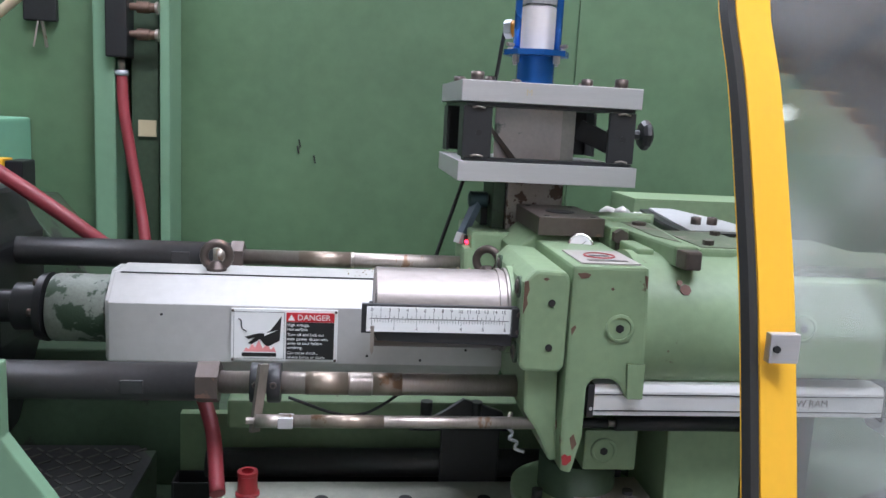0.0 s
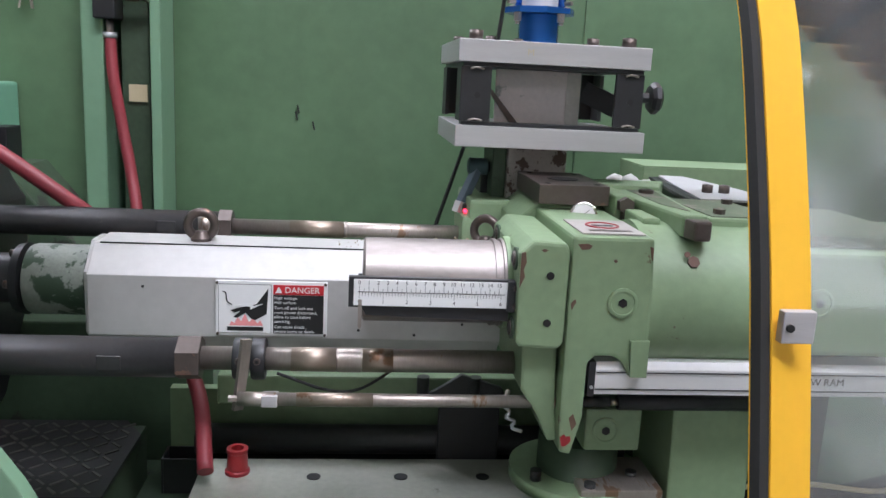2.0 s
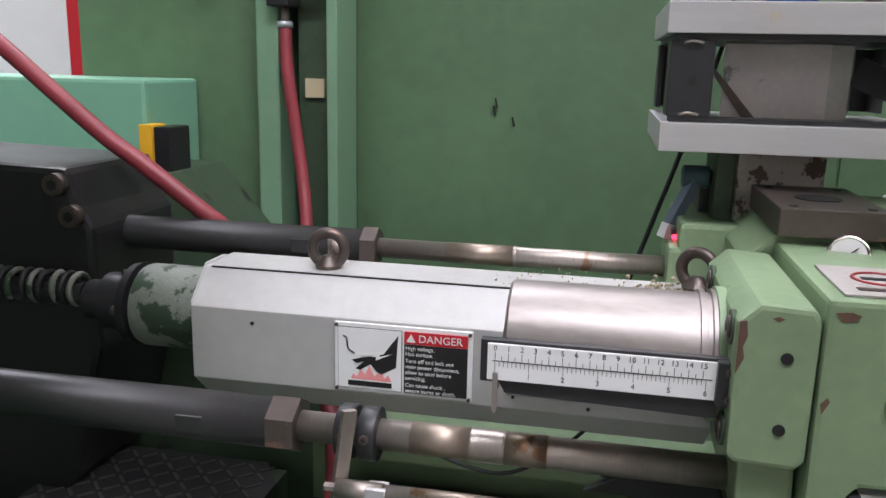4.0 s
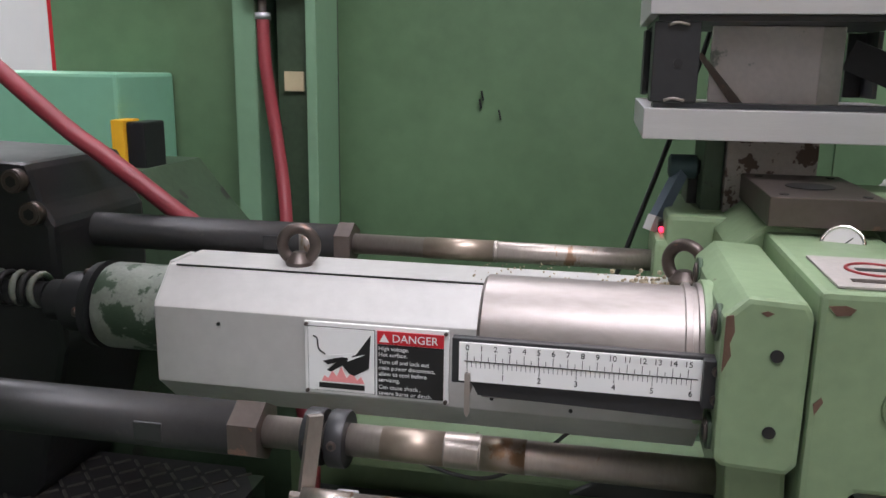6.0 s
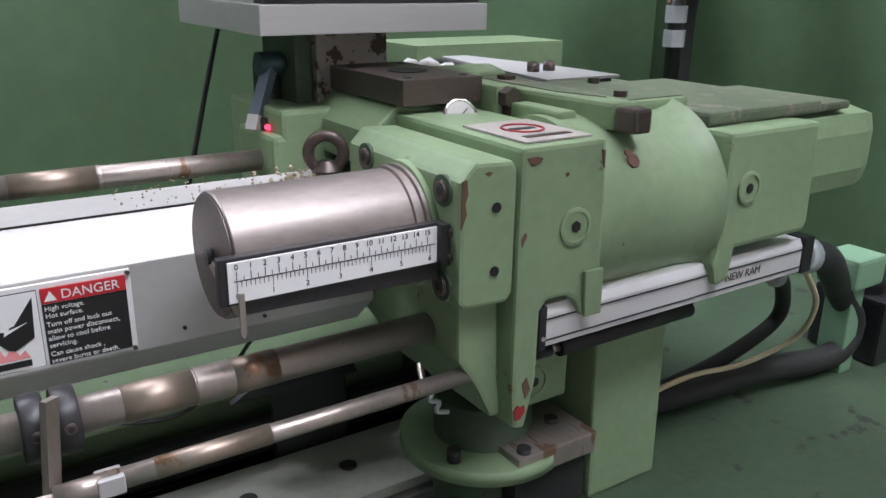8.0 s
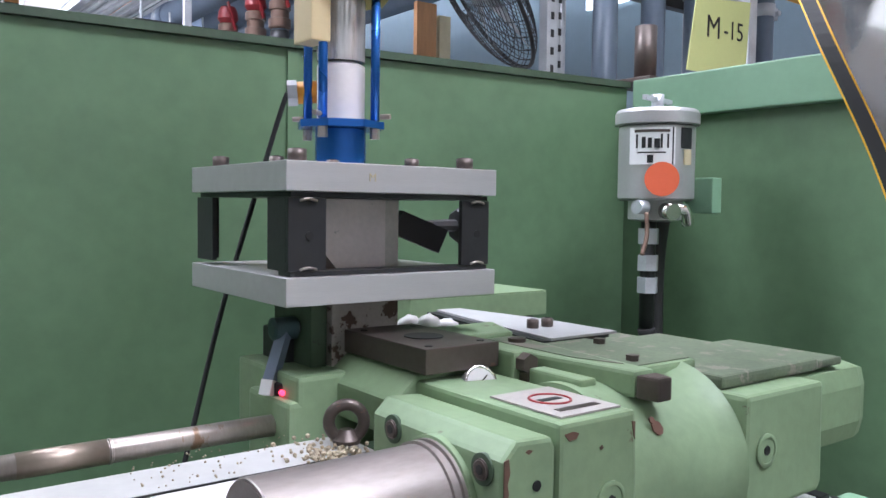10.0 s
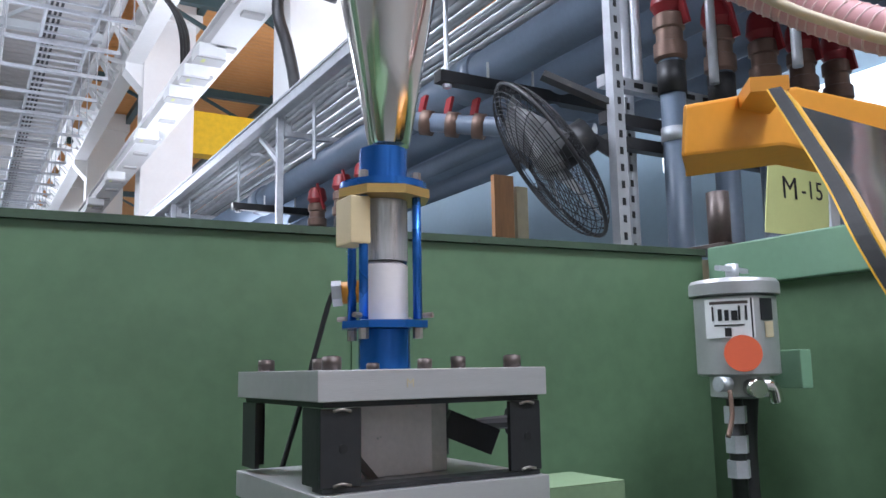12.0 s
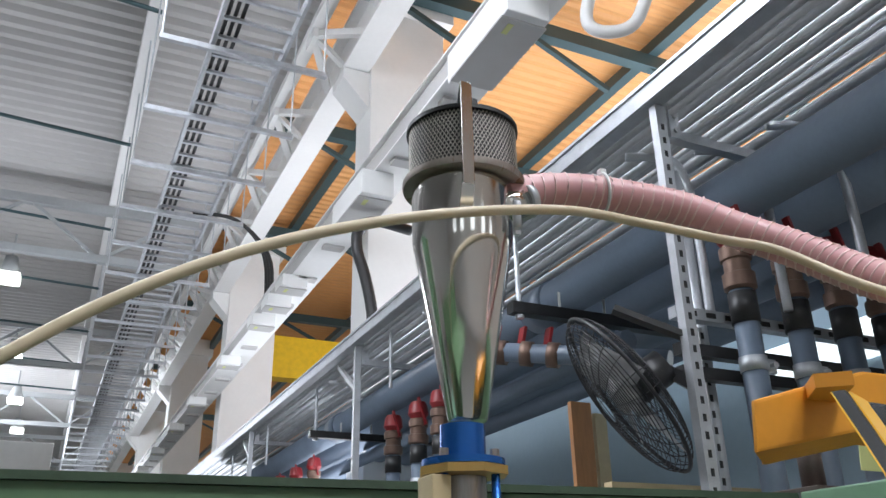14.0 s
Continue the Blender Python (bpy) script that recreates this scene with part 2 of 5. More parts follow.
def smooth_path(pts, n=10):
    out = []
    p = [Vector(q) for q in pts]
    p = [2 * p[0] - p[1]] + p + [2 * p[-1] - p[-2]]
    for i in range(1, len(p) - 2):
        a, b, c, d = p[i - 1:i + 3]
        for k in range(n):
            t = k / n
            out.append(0.5 * (2 * b + (c - a) * t + (2 * a - 5 * b + 4 * c - d) * t * t + (3 * b - a - 3 * c + d) * t ** 3))
    return out + [p[-2]]


def sweep(pts, r, seg=12, n=10, ridge=0.0, bm=None):
    bm = bm or bmesh.new()
    ps = smooth_path(pts, n)
    up = Vector((0.13, 0.2, 1)).normalized()
    last = None
    ends = []
    for i, p in enumerate(ps):
        d = (ps[min(i + 1, len(ps) - 1)] - ps[max(i - 1, 0)]).normalized()
        s = d.cross(up).normalized()
        u = s.cross(d)
        rr = r + (ridge if i % 2 else 0)
        ring = [bm.verts.new(p + rr * (math.cos(2 * math.pi * k / seg) * s + math.sin(2 * math.pi * k / seg) * u)) for k in range(seg)]
        if last:
            for k in range(seg):
                bm.faces.new((last[k], last[(k + 1) % seg], ring[(k + 1) % seg], ring[k])).smooth = True
        else:
            ends.append(ring)
        last = ring
    for ring in (ends[0], last):
        bm.faces.new(ring)
    return bm


def torus(centre, R, r, axis, seg=28, ring=10, bm=None):
    bm = bm or bmesh.new()
    q = Vector(axis).to_track_quat("Z", "Y")
    rings = []
    for i in range(seg):
        a = 2 * math.pi * i / seg
        rings.append([bm.verts.new(Vector(centre) + q @ Vector(((R + r * math.cos(b)) * math.cos(a), (R + r * math.cos(b)) * math.sin(a), r * math.sin(b))))
                      for b in (2 * math.pi * k / ring for k in range(ring))])
    for i in range(seg):
        a, b = rings[i], rings[(i + 1) % seg]
        for k in range(ring):
            bm.faces.new((a[k], a[(k + 1) % ring], b[(k + 1) % ring], b[k])).smooth = True
    return bm


def lettering(name, body, size, m, material, parent, align="CENTER"):
    cu = bpy.data.curves.new(name, "FONT")
    cu.body, cu.size, cu.align_x, cu.align_y, cu.extrude, cu.resolution_u = body, size, align, "CENTER", 0.0002, 3
    tmp = new("tmp", cu)
    bpy.context.view_layer.update()
    me = bpy.data.meshes.new_from_object(tmp)
    bpy.data.objects.remove(tmp)
    me.materials.clear()
    me.materials.append(material)
    ob = new(name, me)
    ob.matrix_world = m
    ob.parent = parent
    return ob


def screw(x, y, z, r, h, parent, axis=(0, 0, 1), name="screw"):
    """A socket-head cap screw with its socket."""
    a = Vector(axis)
    p = Vector((x, y, z))
    bm = cyl(p, p + a * h, r, seg=20)
    cyl(p + a * h, p + a * (h + 0.0006), r * 0.9, r * 0.8, 20, bm)
    head = part(name, bm, RUSTY, parent)
    part("socket", cyl(p + a * (h + 0.0007), p + a * (h + 0.0012), r * 0.5, seg=6), INK, head)
    return head


# ---- the hall ----
solo("floor", box(-16, 12, -8, 48, -0.05, 0), CONCRETE, "grey concrete hall floor", "floor", kind="structure")
hall_wall = [("wall_south", (-16, 12, -8.2, -8, 0, 9)), ("wall_north", (-16, 12, 48, 48.2, 0, 9)), ("wall_west", (-16.2, -16, -8, 48, 0, 9)), ("wall_east", (12, 12.2, -8, 48, 0, 9))]
for n, b in hall_wall:
    solo(n, box(*b), HALLWHITE, "plain white hall wall", "wall", kind="structure")


def corrugated(x0, x1, y0, y1, z, pitch, depth):
    bm = bmesh.new()
    n = int((y1 - y0) / pitch * 4)
    prev = None
    for i in range(n + 1):
        y = y0 + (y1 - y0) * i / n
        h = z + (depth if i % 4 in (1, 2) else 0)
        row = (bm.verts.new((x0, y, h)), bm.verts.new((x1, y, h)))
        if prev:
            bm.faces.new((prev[0], prev[1], row[1], row[0]))
        prev = row
    return bm


solo("ceiling", corrugated(-16, 1.9, -8, 48, 7.95, 0.24, 0.06), CEIL, "light grey corrugated sheet ceiling", "ceiling", kind="structure")
solo("ceiling_bay", corrugated(1.9, 12, -8, 48, 8.75, 0.2, 0.03), ROOFORANGE, "orange corrugated roof over the next bay", "ceiling", kind="structure")
solo("trim", box(1.85, 1.95, -8, 48, 7.9, 8.8), HALLWHITE, "white fascia between the two roofs", "trim", kind="structure")
for x in (-0.02, -3.8, -7.6):
    solo("roof_joist", box(x, x + 0.18, -6, 47, 7.55, 7.9), HALLWHITE, "white steel joist under the sheet ceiling", "joist", "roof joists")
for y in (5.2, 13.2, 20, 27, 34, 41):
    tr_ = thing("roof_truss", "grey steel lattice truss across the hall", "truss", "roof trusses")
    part("top_chord", box(-15, 1.4, y, y + 0.12, 7.38, 7.52), HALLGREY, tr_)
    part("bottom_chord", box(-15, 1.4, y, y + 0.12, 6.55, 6.67), HALLGREY, tr_)
    for k in range(14):
        x = -14.6 + k * 1.12
        part("diagonal", bar((x, y + 0.06, 6.6 if k % 2 else 7.45), (x + 1.12, y + 0.06, 7.45 if k % 2 else 6.6), 0.05, 0.05), HALLGREY, tr_)
for k, y in enumerate((16.0, 21.5, 26.3, 31, 37)):
    lp = thing("hall_and_fill_lamp", "glowing high-bay lamp under the roof, aisle row and added fill", "lamp", "hall lamps")
    part("housing", cyl((-1.45, y, 7.15), (-1.45, y, 7.5), 0.2, 0.1, 16), HALLGREY, lp)
    part("lens", box(-1.65, -1.25, y - 0.2, y + 0.2, 7.0, 7.15, 0.03), LAMPGLOW, lp)
    part("rod", cyl((-1.45, y, 7.5), (-1.45, y, 7.97), 0.02, seg=8), HALLGREY, lp)
# unseen lamps added overhead to put streaks into the chrome
for x, y in ((-5, -5), (-1.5, -5), (2, -5), (5.5, -5), (-5, -1), (5.5, -1), (-6, 4), (5.5, 3.5)):
    lp = thing("hall_and_fill_lamp", "glowing high-bay lamp under the roof, aisle row and added fill", "lamp", "hall lamps")
    part("housing", cyl((x, y, 7.15), (x, y, 7.5), 0.2, 0.1, 16), HALLGREY, lp)
    part("lens", box(x - 0.25, x + 0.25, y - 0.25, y + 0.25, 7.0, 7.15, 0.03), LAMPGLOW, lp)
    part("rod", cyl((x, y, 7.5), (x, y, 7.97 if x < 1.9 else 8.77), 0.02, seg=8), HALLGREY, lp)
# unseen glowing panes added in the south wall as fill and chrome reflections
for k in range(5):
    solo("daylight_or_fill_pane", box(-9 + k * 4, -7.8 + k * 4, -7.95, -7.9, 3.4, 5.4), DAYLIGHT, "bright pane in the hall wall, daylight window and added fill", "window", "hall windows")
for k in range(7):
    y = 7.6 + k * 2.9
    solo("sprinkler_pipe", cyl((-6, y - 0.6, 7.2), (0.1, y, 7.2), 0.025, seg=8), TEAL, "thin dark sprinkler pipe below the ceiling", "pipe", "sprinkler pipes")
# cable ladder
tray = thing("cable_ladder", "grey steel cable ladder hung under the roof carrying black cables", "cable tray")
for x in (0.47, 1.08):
    part("side_rail", box(x, x + 0.03, 2.5, 44, 6.02, 6.12), GALV, tray)
for k in range(150):
    part("rung", box(0.5, 1.08, 2.7 + k * 0.27, 2.73 + k * 0.27, 6.03, 6.06), GALV, tray)
for k in range(3):
    part("cable", bar((0.535 + k * 0.06, 2.6, 6.085), (0.535 + k * 0.06, 43, 6.085), 0.03, 0.03), BLACK, tray)
for k in range(34):
    y = 4 + k * 1.15
    part("cross_arm", box(0.05, 1.5, y, y + 0.045, 5.95, 6.0), GALV, tray)
    for x in (0.07, 1.48):
        part("hanger_rod", cyl((x, y + 0.02, 6.0), (x, y + 0.02, 7.9), 0.01, seg=6), GALV, tray)
# white lattice girder between the bays
gird = thing("lattice_girder", "white steel lattice bracing between the roof edge and the runway beam", "girder")
part("chord", box(1.74, 1.84, 2, 46, 7.72, 7.82), HALLWHITE, gird)
for k in range(24):
    y = 2.6 + k * 1.8
    for dy in (-0.8, 0.8):
        part("diagonal", bar((1.8, y, 7.74), (2.3, y + dy, 7.36), 0.09, 0.08), HALLWHITE, gird)
    part("cross_tie", bar((1.8, y, 7.74), (2.3, y + 0.1, 7.4), 0.07, 0.06), HALLWHITE, gird)
    part("gusset", box(1.76, 1.82, y - 0.16, y + 0.16, 7.6, 7.72), HALLWHITE, gird)
runway = thing("runway_beam", "deep white painted crane runway beam along the columns", "beam")
part("web", box(2.26, 2.34, 2, 46, 7.33, 7.86), HALLWHITE, runway)
part("bottom_flange", box(2.14, 2.45, 2, 46, 7.29, 7.33), HALLWHITE, runway)
part("top_flange", box(2.14, 2.45, 2, 46, 7.86, 7.9), HALLWHITE, runway)
for y in (7.8, 15.8, 23.8, 31.8):
    cm = thing("column", "thick white painted hall column", "column", "hall columns")
    part("shaft", box(2.46, 3.4, y, y + 0.5, 0, 8.7, 0.01), HALLWHITE, cm)
    part("cap", box(2.46, 3.5, y - 0.1, y + 0.6, 8.2, 8.4), HALLWHITE, cm)
    part("corbel", prism([(2.14, 7.28), (2.14, 7.15), (2.459, 6.8), (2.459, 7.28)], y + 0.05, y + 0.45), HALLWHITE, cm)
    for dz in (4.0, 5.7):
        part("bracket", bar((1.95, y + 0.25, dz - 0.5), (2.459, y + 0.25, dz), 0.08, 0.06), HALLWHITE, cm)
duct = thing("busbar_duct", "long white busbar duct with tap-off boxes", "duct")
part("channel", box(2.0, 2.24, 2.5, 45, 5.12, 5.3, 0.01), CEIL, duct)
part("lip", box(1.98, 2.33, 2.5, 45, 5.10, 5.118), HALLWHITE, duct)
part("top_lip", box(1.96, 2.28, 2.5, 45, 5.302, 5.32), HALLWHITE, duct)
for k, y in enumerate((3.7, 6.3, 9.0, 9.7, 10.5, 12.6, 15.5, 18, 21, 24)):
    long_ = 0.85 if k < 2 else 0.35
    bx = part("tap_off_box", box(1.86, 2.16, y, y + long_, 4.86 if k < 2 else 4.96, 5.1, 0.01), HALLWHITE, duct)
    part("lid", box(1.85, 2.17, y + 0.06, y + long_ - 0.06, 4.845 if k < 2 else 4.945, 4.859 if k < 2 else 4.959), CEIL, bx)
    part("warning_sticker", box(1.92, 1.96, y + 0.1, y + 0.2, 4.841 if k < 2 else 4.941, 4.844 if k < 2 else 4.944), NOTE, bx)
for k in range(40):
    part("clip", box(2.05, 2.27, 3 + k * 1.0, 3.12 + k * 1.0, 5.07, 5.1), CEIL, duct)
# dark beams and diagonals under the orange roof
for y in (4, 7.5, 11, 15, 20, 26, 33):
    bmx = thing("roof_beam", "dark teal steel beam under the orange roof", "beam", "orange bay beams")
    part("chord", box(1.96, 11.8, y, y + 0.16, 8.3, 8.5), TEAL, bmx)
    for k in range(5):
        part("brace", bar((2.4 + k * 2, y + 0.08, 8.35), (3.7 + k * 2, y + 0.08, 7.75), 0.07, 0.07), TEAL, bmx)
for x in (3.4, 6.4, 9.2):
    solo("purlin", box(x, x + 0.16, -6, 47, 8.5, 8.66), TEAL, "dark teal purlin under the orange roof", "beam", "purlins")
crane = thing("crane_girder", "yellow crane girder far down the hall", "crane")
part("girder", box(3.35, 11.9, 17.0, 17.4, 6.0, 6.9), mat("crane_yellow", (0.85, 0.55, 0.01), 0.5), crane)
for k in range(9):
    solo("daylight_or_fill_pane", box(11.9, 11.95, 2 + k * 5, 5.5 + k * 5, 5.2, 7.8), DAYLIGHT, "bright pane in the hall wall, daylight window and added fill", "window", "hall windows")
for k in range(5):
    solo("daylight_or_fill_pane", box(-3 + k * 3, -0.8 + k * 3, 47.9, 47.95, 1.5, 5.2), DAYLIGHT, "bright daylight window in the far wall", "window", "hall windows")
solo("hanging_hook", sweep([(3.0, 4.3, 5.95), (2.95, 4.35, 5.62), (3.05, 4.3, 5.5), (3.25, 4.2, 5.55), (3.35, 4.1, 5.8), (3.5, 3.9, 6.4), (3.6, 3.8, 8.6)], 0.05, 10), WHITE, "white curved pipe end hanging from the roof", "pipe")
solo("white_cabinet", box(-6.5, -0.25, 23.6, 24, 0, 5.5, 0.02), WHITE, "white cabin wall far down the hall", "cabin")
for k in range(3):
    solo("duct_cable", sweep([(2.02, 10.2 + k * .16, 5.3), (2.0, 10.3 + k * .16, 5.75 + .05 * k), (1.8, 10.2 + k * .1, 6.0 + .05 * k), (1.4, 10.0, 6.15), (0.9, 9.9, 6.1)], 0.025, 8), RUBBER, "black cable looping down from the ladder", "cable", "loop cables")
solo("flexible_conduit", sweep([(2.45, 6.6, 4.72), (2.1, 6.6, 4.75), (1.93, 6.55, 4.62), (1.9, 6.5, 4.4), (1.98, 6.5, 4.15), (2.05, 6.5, 3.8), (2.05, 6.5, 3.35)], 0.05, 10), DARKSTEEL, "dark flexible conduit loop", "conduit")

# ---- pipe rack behind the machine ----
rack = thing("pipe_rack", "galvanised strut rack carrying conduits and cooling pipes", "rack")
part("top_rail", box(1.58, 1.64, 0.6, 40, 3.255, 3.35), GALV, rack)
part("rail_lip", box(1.572, 1.58, 0.6, 40, 3.258, 3.272), GALV, rack)
part("rail_lip", box(1.572, 1.58, 0.6, 40, 3.335, 3.35), GALV, rack)
for y in (2.28, 5.6, 8.9, 12.2, 15.5, 18.8, 22.1):
    ps = part("post", prism([(1.60, y), (1.645, y), (1.645, y + 0.036), (1.635, y + 0.036), (1.635, y + 0.01), (1.61, y + 0.01), (1.61, y + 0.036), (1.60, y + 0.036)], 0, 3.25, axis="z"), GALV, rack)
    part("gusset", box(1.652, 1.70, y - 0.006, y, 3.12, 3.30), GALV, ps)
    for z in (3.15, 3.21, 3.27):
        part("bolt", cyl((1.676, y - 0.006, z), (1.676, y - 0.014, z), 0.01, seg=6), GALV, ps)
    part("cross_strut", box(1.65, 2.95, y, y + 0.04, 3.12, 3.16), GALV, rack)
    part("knee_brace", bar((1.66, y + 0.1, 2.95), (1.66, y + 0.55, 3.24), 0.03, 0.03), GALV, rack)
for x0, y0, n in ((1.616, 2.28, 25), (1.807, 2.44, 12)):
    for k in range(n):
        part("slot", box(x0, x0 + 0.013, y0 - 0.002, y0, 1.80 + k * 0.056, 1.824 + k * 0.056), DARKSTEEL, rack)
part("rear_upright", box(1.80, 1.83, 2.44, 2.49, 0, 2.46), GALV, rack)
for z in (2.25, 2.33, 2.46):
    part("mid_strut", box(1.651, 2.95, 2.375, 2.415, z, z + 0.042), DARKSTEEL if z < 2.4 else GALV, rack)
for k in range(14):
    part("strut_slot", box(1.70 + k * 0.085, 1.74 + k * 0.085, 2.371, 2.375, 2.472, 2.49), INK, rack)
for k in range(7):
    y = 3.45 + k * 1.65
    part("drop_rod", cyl((1.67, y, 2.84), (1.67, y, 3.25), 0.012, seg=8), GALV, rack)
    if k % 2 == 0:
        sa_ = part("shelf_arm", box(1.62, 2.75, y - 0.03, y + 0.03, 2.81, 2.865), DARKSTEEL, rack)
        part("nut", cyl((1.67, y, 2.79), (1.67, y, 2.808), 0.022, seg=6), GALV, sa_)
        for x in (1.87, 2.13, 2.26):
            part("stop_tab", box(x, x + 0.012, y - 0.035, y - 0.03, 2.866, 2.94), WHITE, sa_)
random.seed(4)
for k in range(15):
    x = 1.67 + k * 0.06
    z = 3.19 + (0.035 if k % 3 == 0 else 0) + random.uniform(0, 0.01)
    solo("conduit", cyl((x, 0.4, z), (x, 38, z), random.choice((0.014, 0.018, 0.022)), seg=12), CONDUIT, "straight galvanised steel conduit on the rack", "conduit", "rack conduits")
for k in range(13):
    x = 1.675 + k * 0.075
    solo("conduit", cyl((x, 0.4, 3.275), (x, 38, 3.275), random.choice((0.016, 0.022, 0.028)), seg=12), CONDUIT, "straight galvanised steel conduit on the rack", "conduit", "rack conduits")
for k, (y, x) in enumerate(((2.45, 1.78), (2.3, 2.0), (2.05, 2.12), (4.5, 1.80), (6.3, 1.78))):
    solo("conduit_bend", sweep([(x - 0.12, y + 0.1, 3.18), (x - 0.02, y + 0.04, 3.17), (x + 0.04, y, 3.13), (x + 0.07, y - 0.02, 3.0), (x + 0.07, y - 0.03, 2.8), (x + 0.07, y - 0.03, 2.5)], 0.018, 10), GALV, "galvanised conduit bending down from the rack", "conduit", "conduit bends")
main = thing("cooling_pipe", "large blue-grey plastic cooling main on the rack", "pipe")
part("tube", cyl((2.0, 0.5, 2.98), (2.0, 36, 2.98), 0.105, seg=36), PIPEBLUE, main)
for y in (3.62, 7, 11, 15):
    part("coupling", cyl((2.0, y, 2.98), (2.0, y + 0.2, 2.98), 0.118, seg=36), PIPEBLUE, main)
for x, z, r, y0 in ((2.3, 2.97, 0.12, 0.5), (2.62, 2.96, 0.14, 0.5), (2.9, 2.9, 0.1, 0.5), (2.25, 2.74, 0.05, 3.4)):
    solo("cooling_pipe", cyl((x, y0, z), (x, 36, z), r, seg=28), PIPEBLUE, "blue-grey cooling pipe along the rack", "pipe", "cooling pipes")


def drop_pipe(x, y, top, r):
    dp = thing("drop_pipe", "dark grey drop pipe with bronze union and red valve", "pipe", "drop pipes")
    part("tube", cyl((x, y, 1.0), (x, y, top), r, seg=20), PIPEBLUE, dp)
    part("union", lathe([(r * 1.1, 0), (r * 1.35, 0.01), (r * 1.35, 0.06), (r * 1.1, 0.065), (r * 1.1, 0.11), (r * 1.3, 0.115), (r * 1.3, 0.16), (r, 0.17)], (x, y, top - 0.02), seg=12), BROWN, dp)
    part("socket", cyl((x, y, top - 0.14), (x, y, top - 0.03), r * 1.15, seg=20), DARKSTEEL, dp)
    v = part("valve", lathe([(r, 0), (r * 1.4, 0.03), (r * 1.2, 0.09), (r, 0.11)], (x, y, top + 0.15), seg=14), REDPLASTIC, dp)
    part("lever", bar((x - 0.03, y - r * 1.4, top + 0.28), (x + 0.02, y - r * 1.5, top + 0.1), 0.03, 0.012), REDPLASTIC, v)
    cl_ = part("clamp", cyl((x, y, 2.265), (x, y, 2.315), r * 1.1, seg=20), GALV, dp)
    part("ear", box(x + r, x + r + 0.05, y - 0.01, y + 0.01, 2.265, 2.315, 0.002), GALV, cl_)
    part("bolt", cyl((x + r + 0.03, y - 0.03, 2.29), (x + r + 0.03, y + 0.02, 2.29), 0.012, seg=6), GALV, cl_)


for x in (1.88, 2.13, 2.375, 2.60, 2.82):
    drop_pipe(x, 2.29, 2.575, 0.043)
for k in range(5):
    solo("drop_tube", cyl((1.83 + k * 0.245, 2.46, 0.9), (1.83 + k * 0.245, 2.46, 3.1), 0.024, seg=12), GALV, "slim galvanised riser behind the drop pipes", "pipe", "risers")
for y in (4.95, 5.3, 5.75, 7.7, 8.3, 8.9, 9.5):
    drop_pipe(1.95, y, 2.55, 0.05)
brn = thing("branch_pipe", "bronze branch manifold with red valves", "pipe")
part("tube", cyl((1.62, 3.65, 2.68), (2.1, 2.95, 2.5), 0.045, seg=18), PIPEBLUE, brn)
for k in range(4):
    x, y, z = 1.56 + k * 0.075, 3.74 - k * 0.11, 2.70 - k * 0.028
    part("fitting", cyl((x, y, z), (x + 0.04, y - 0.036, z - 0.01), 0.06, seg=14), BROWN, brn)
    part("valve_handle", bar((x, y, z + 0.05), (x + 0.02, y, z + 0.13), 0.05, 0.015), REDPLASTIC, brn)
solo("cladding", box(3.3, 3.35, 1.9, 40, 0, 3.5), BLUEWALL, "pale blue sheet cladding behind the pipe rack", "cladding", kind="structure")
solo("daylight_or_fill_pane", box(3.27, 3.29, 2.3, 3.7, 2.62, 2.82), DAYLIGHT, "bright daylight gap behind the pipes", "window", "hall windows")
solo("plywood_board", box(2.12, 2.24, 3.75, 3.78, 1.0, 2.5), WOOD, "brown plywood board leaning behind the rack", "board")
solo("plywood_board", box(2.26, 2.33, 3.75, 3.78, 1.0, 2.45), BEIGE, "pale timber board behind the rack", "board")
solo("timber_ledge", box(1.7, 2.7, 2.9, 2.95, 1.86, 1.98), CREAMBOX, "pale timber ledge behind the machine", "ledge")
# fan
fan = thing("cage_fan", "black industrial fan with wire cage on the rack", "fan")
FC = Vector((1.46, 2.45, 2.19))
FN = Vector((-0.64, 0.376, -0.5)).normalized()
fq = FN.to_track_quat("Z", "Y")
for side in (1, -1):
    for k in range(20):
        r = 0.05 + k * 0.013
        part("cage_ring", torus(FC + FN * side * (0.085 * (1 - (r / 0.297) ** 2) ** 0.5 if r < 0.297 else 0), r, 0.0016, FN, 36, 4), BLACK, fan)
    for k in range(28):
        a = 2 * math.pi * k / 28
        pts = [FC + fq @ Vector((math.cos(a) * r, math.sin(a) * r, side * 0.085 * max(0, 1 - (r / 0.297) ** 2) ** 0.5)) for r in (0.05, 0.13, 0.21, 0.27, 0.297)]
        part("cage_spoke", sweep(pts, 0.0018, 4, 2), BLACK, fan)
part("rim", torus(FC, 0.3, 0.007, FN, 40, 6), BLACK, fan)
part("motor", cyl(FC - FN * 0.16, FC - FN * 0.04, 0.062, seg=24), DARKSTEEL, fan)
part("hub", cyl(FC - FN * 0.03, FC + FN * 0.04, 0.05, seg=20), SILVER, fan)
for k in range(4):
    bm = bmesh.new()
    a0 = k * math.pi / 2 + 0.4
    grid = [[bm.verts.new(FC + fq @ Vector((r * math.cos(a0 + da), r * math.sin(a0 + da), da * 0.08))) for da in (-0.42, -0.15, 0.15, 0.42)] for r in (0.05, 0.12, 0.2, 0.255)]
    for a, b in zip(grid, grid[1:]):
        for i in range(3):
            bm.faces.new((a[i], a[i + 1], b[i + 1], b[i])).smooth = True
    bmesh.ops.solidify(bm, geom=bm.faces[:], thickness=0.003)
    part("blade", bm, SILVER, fan)
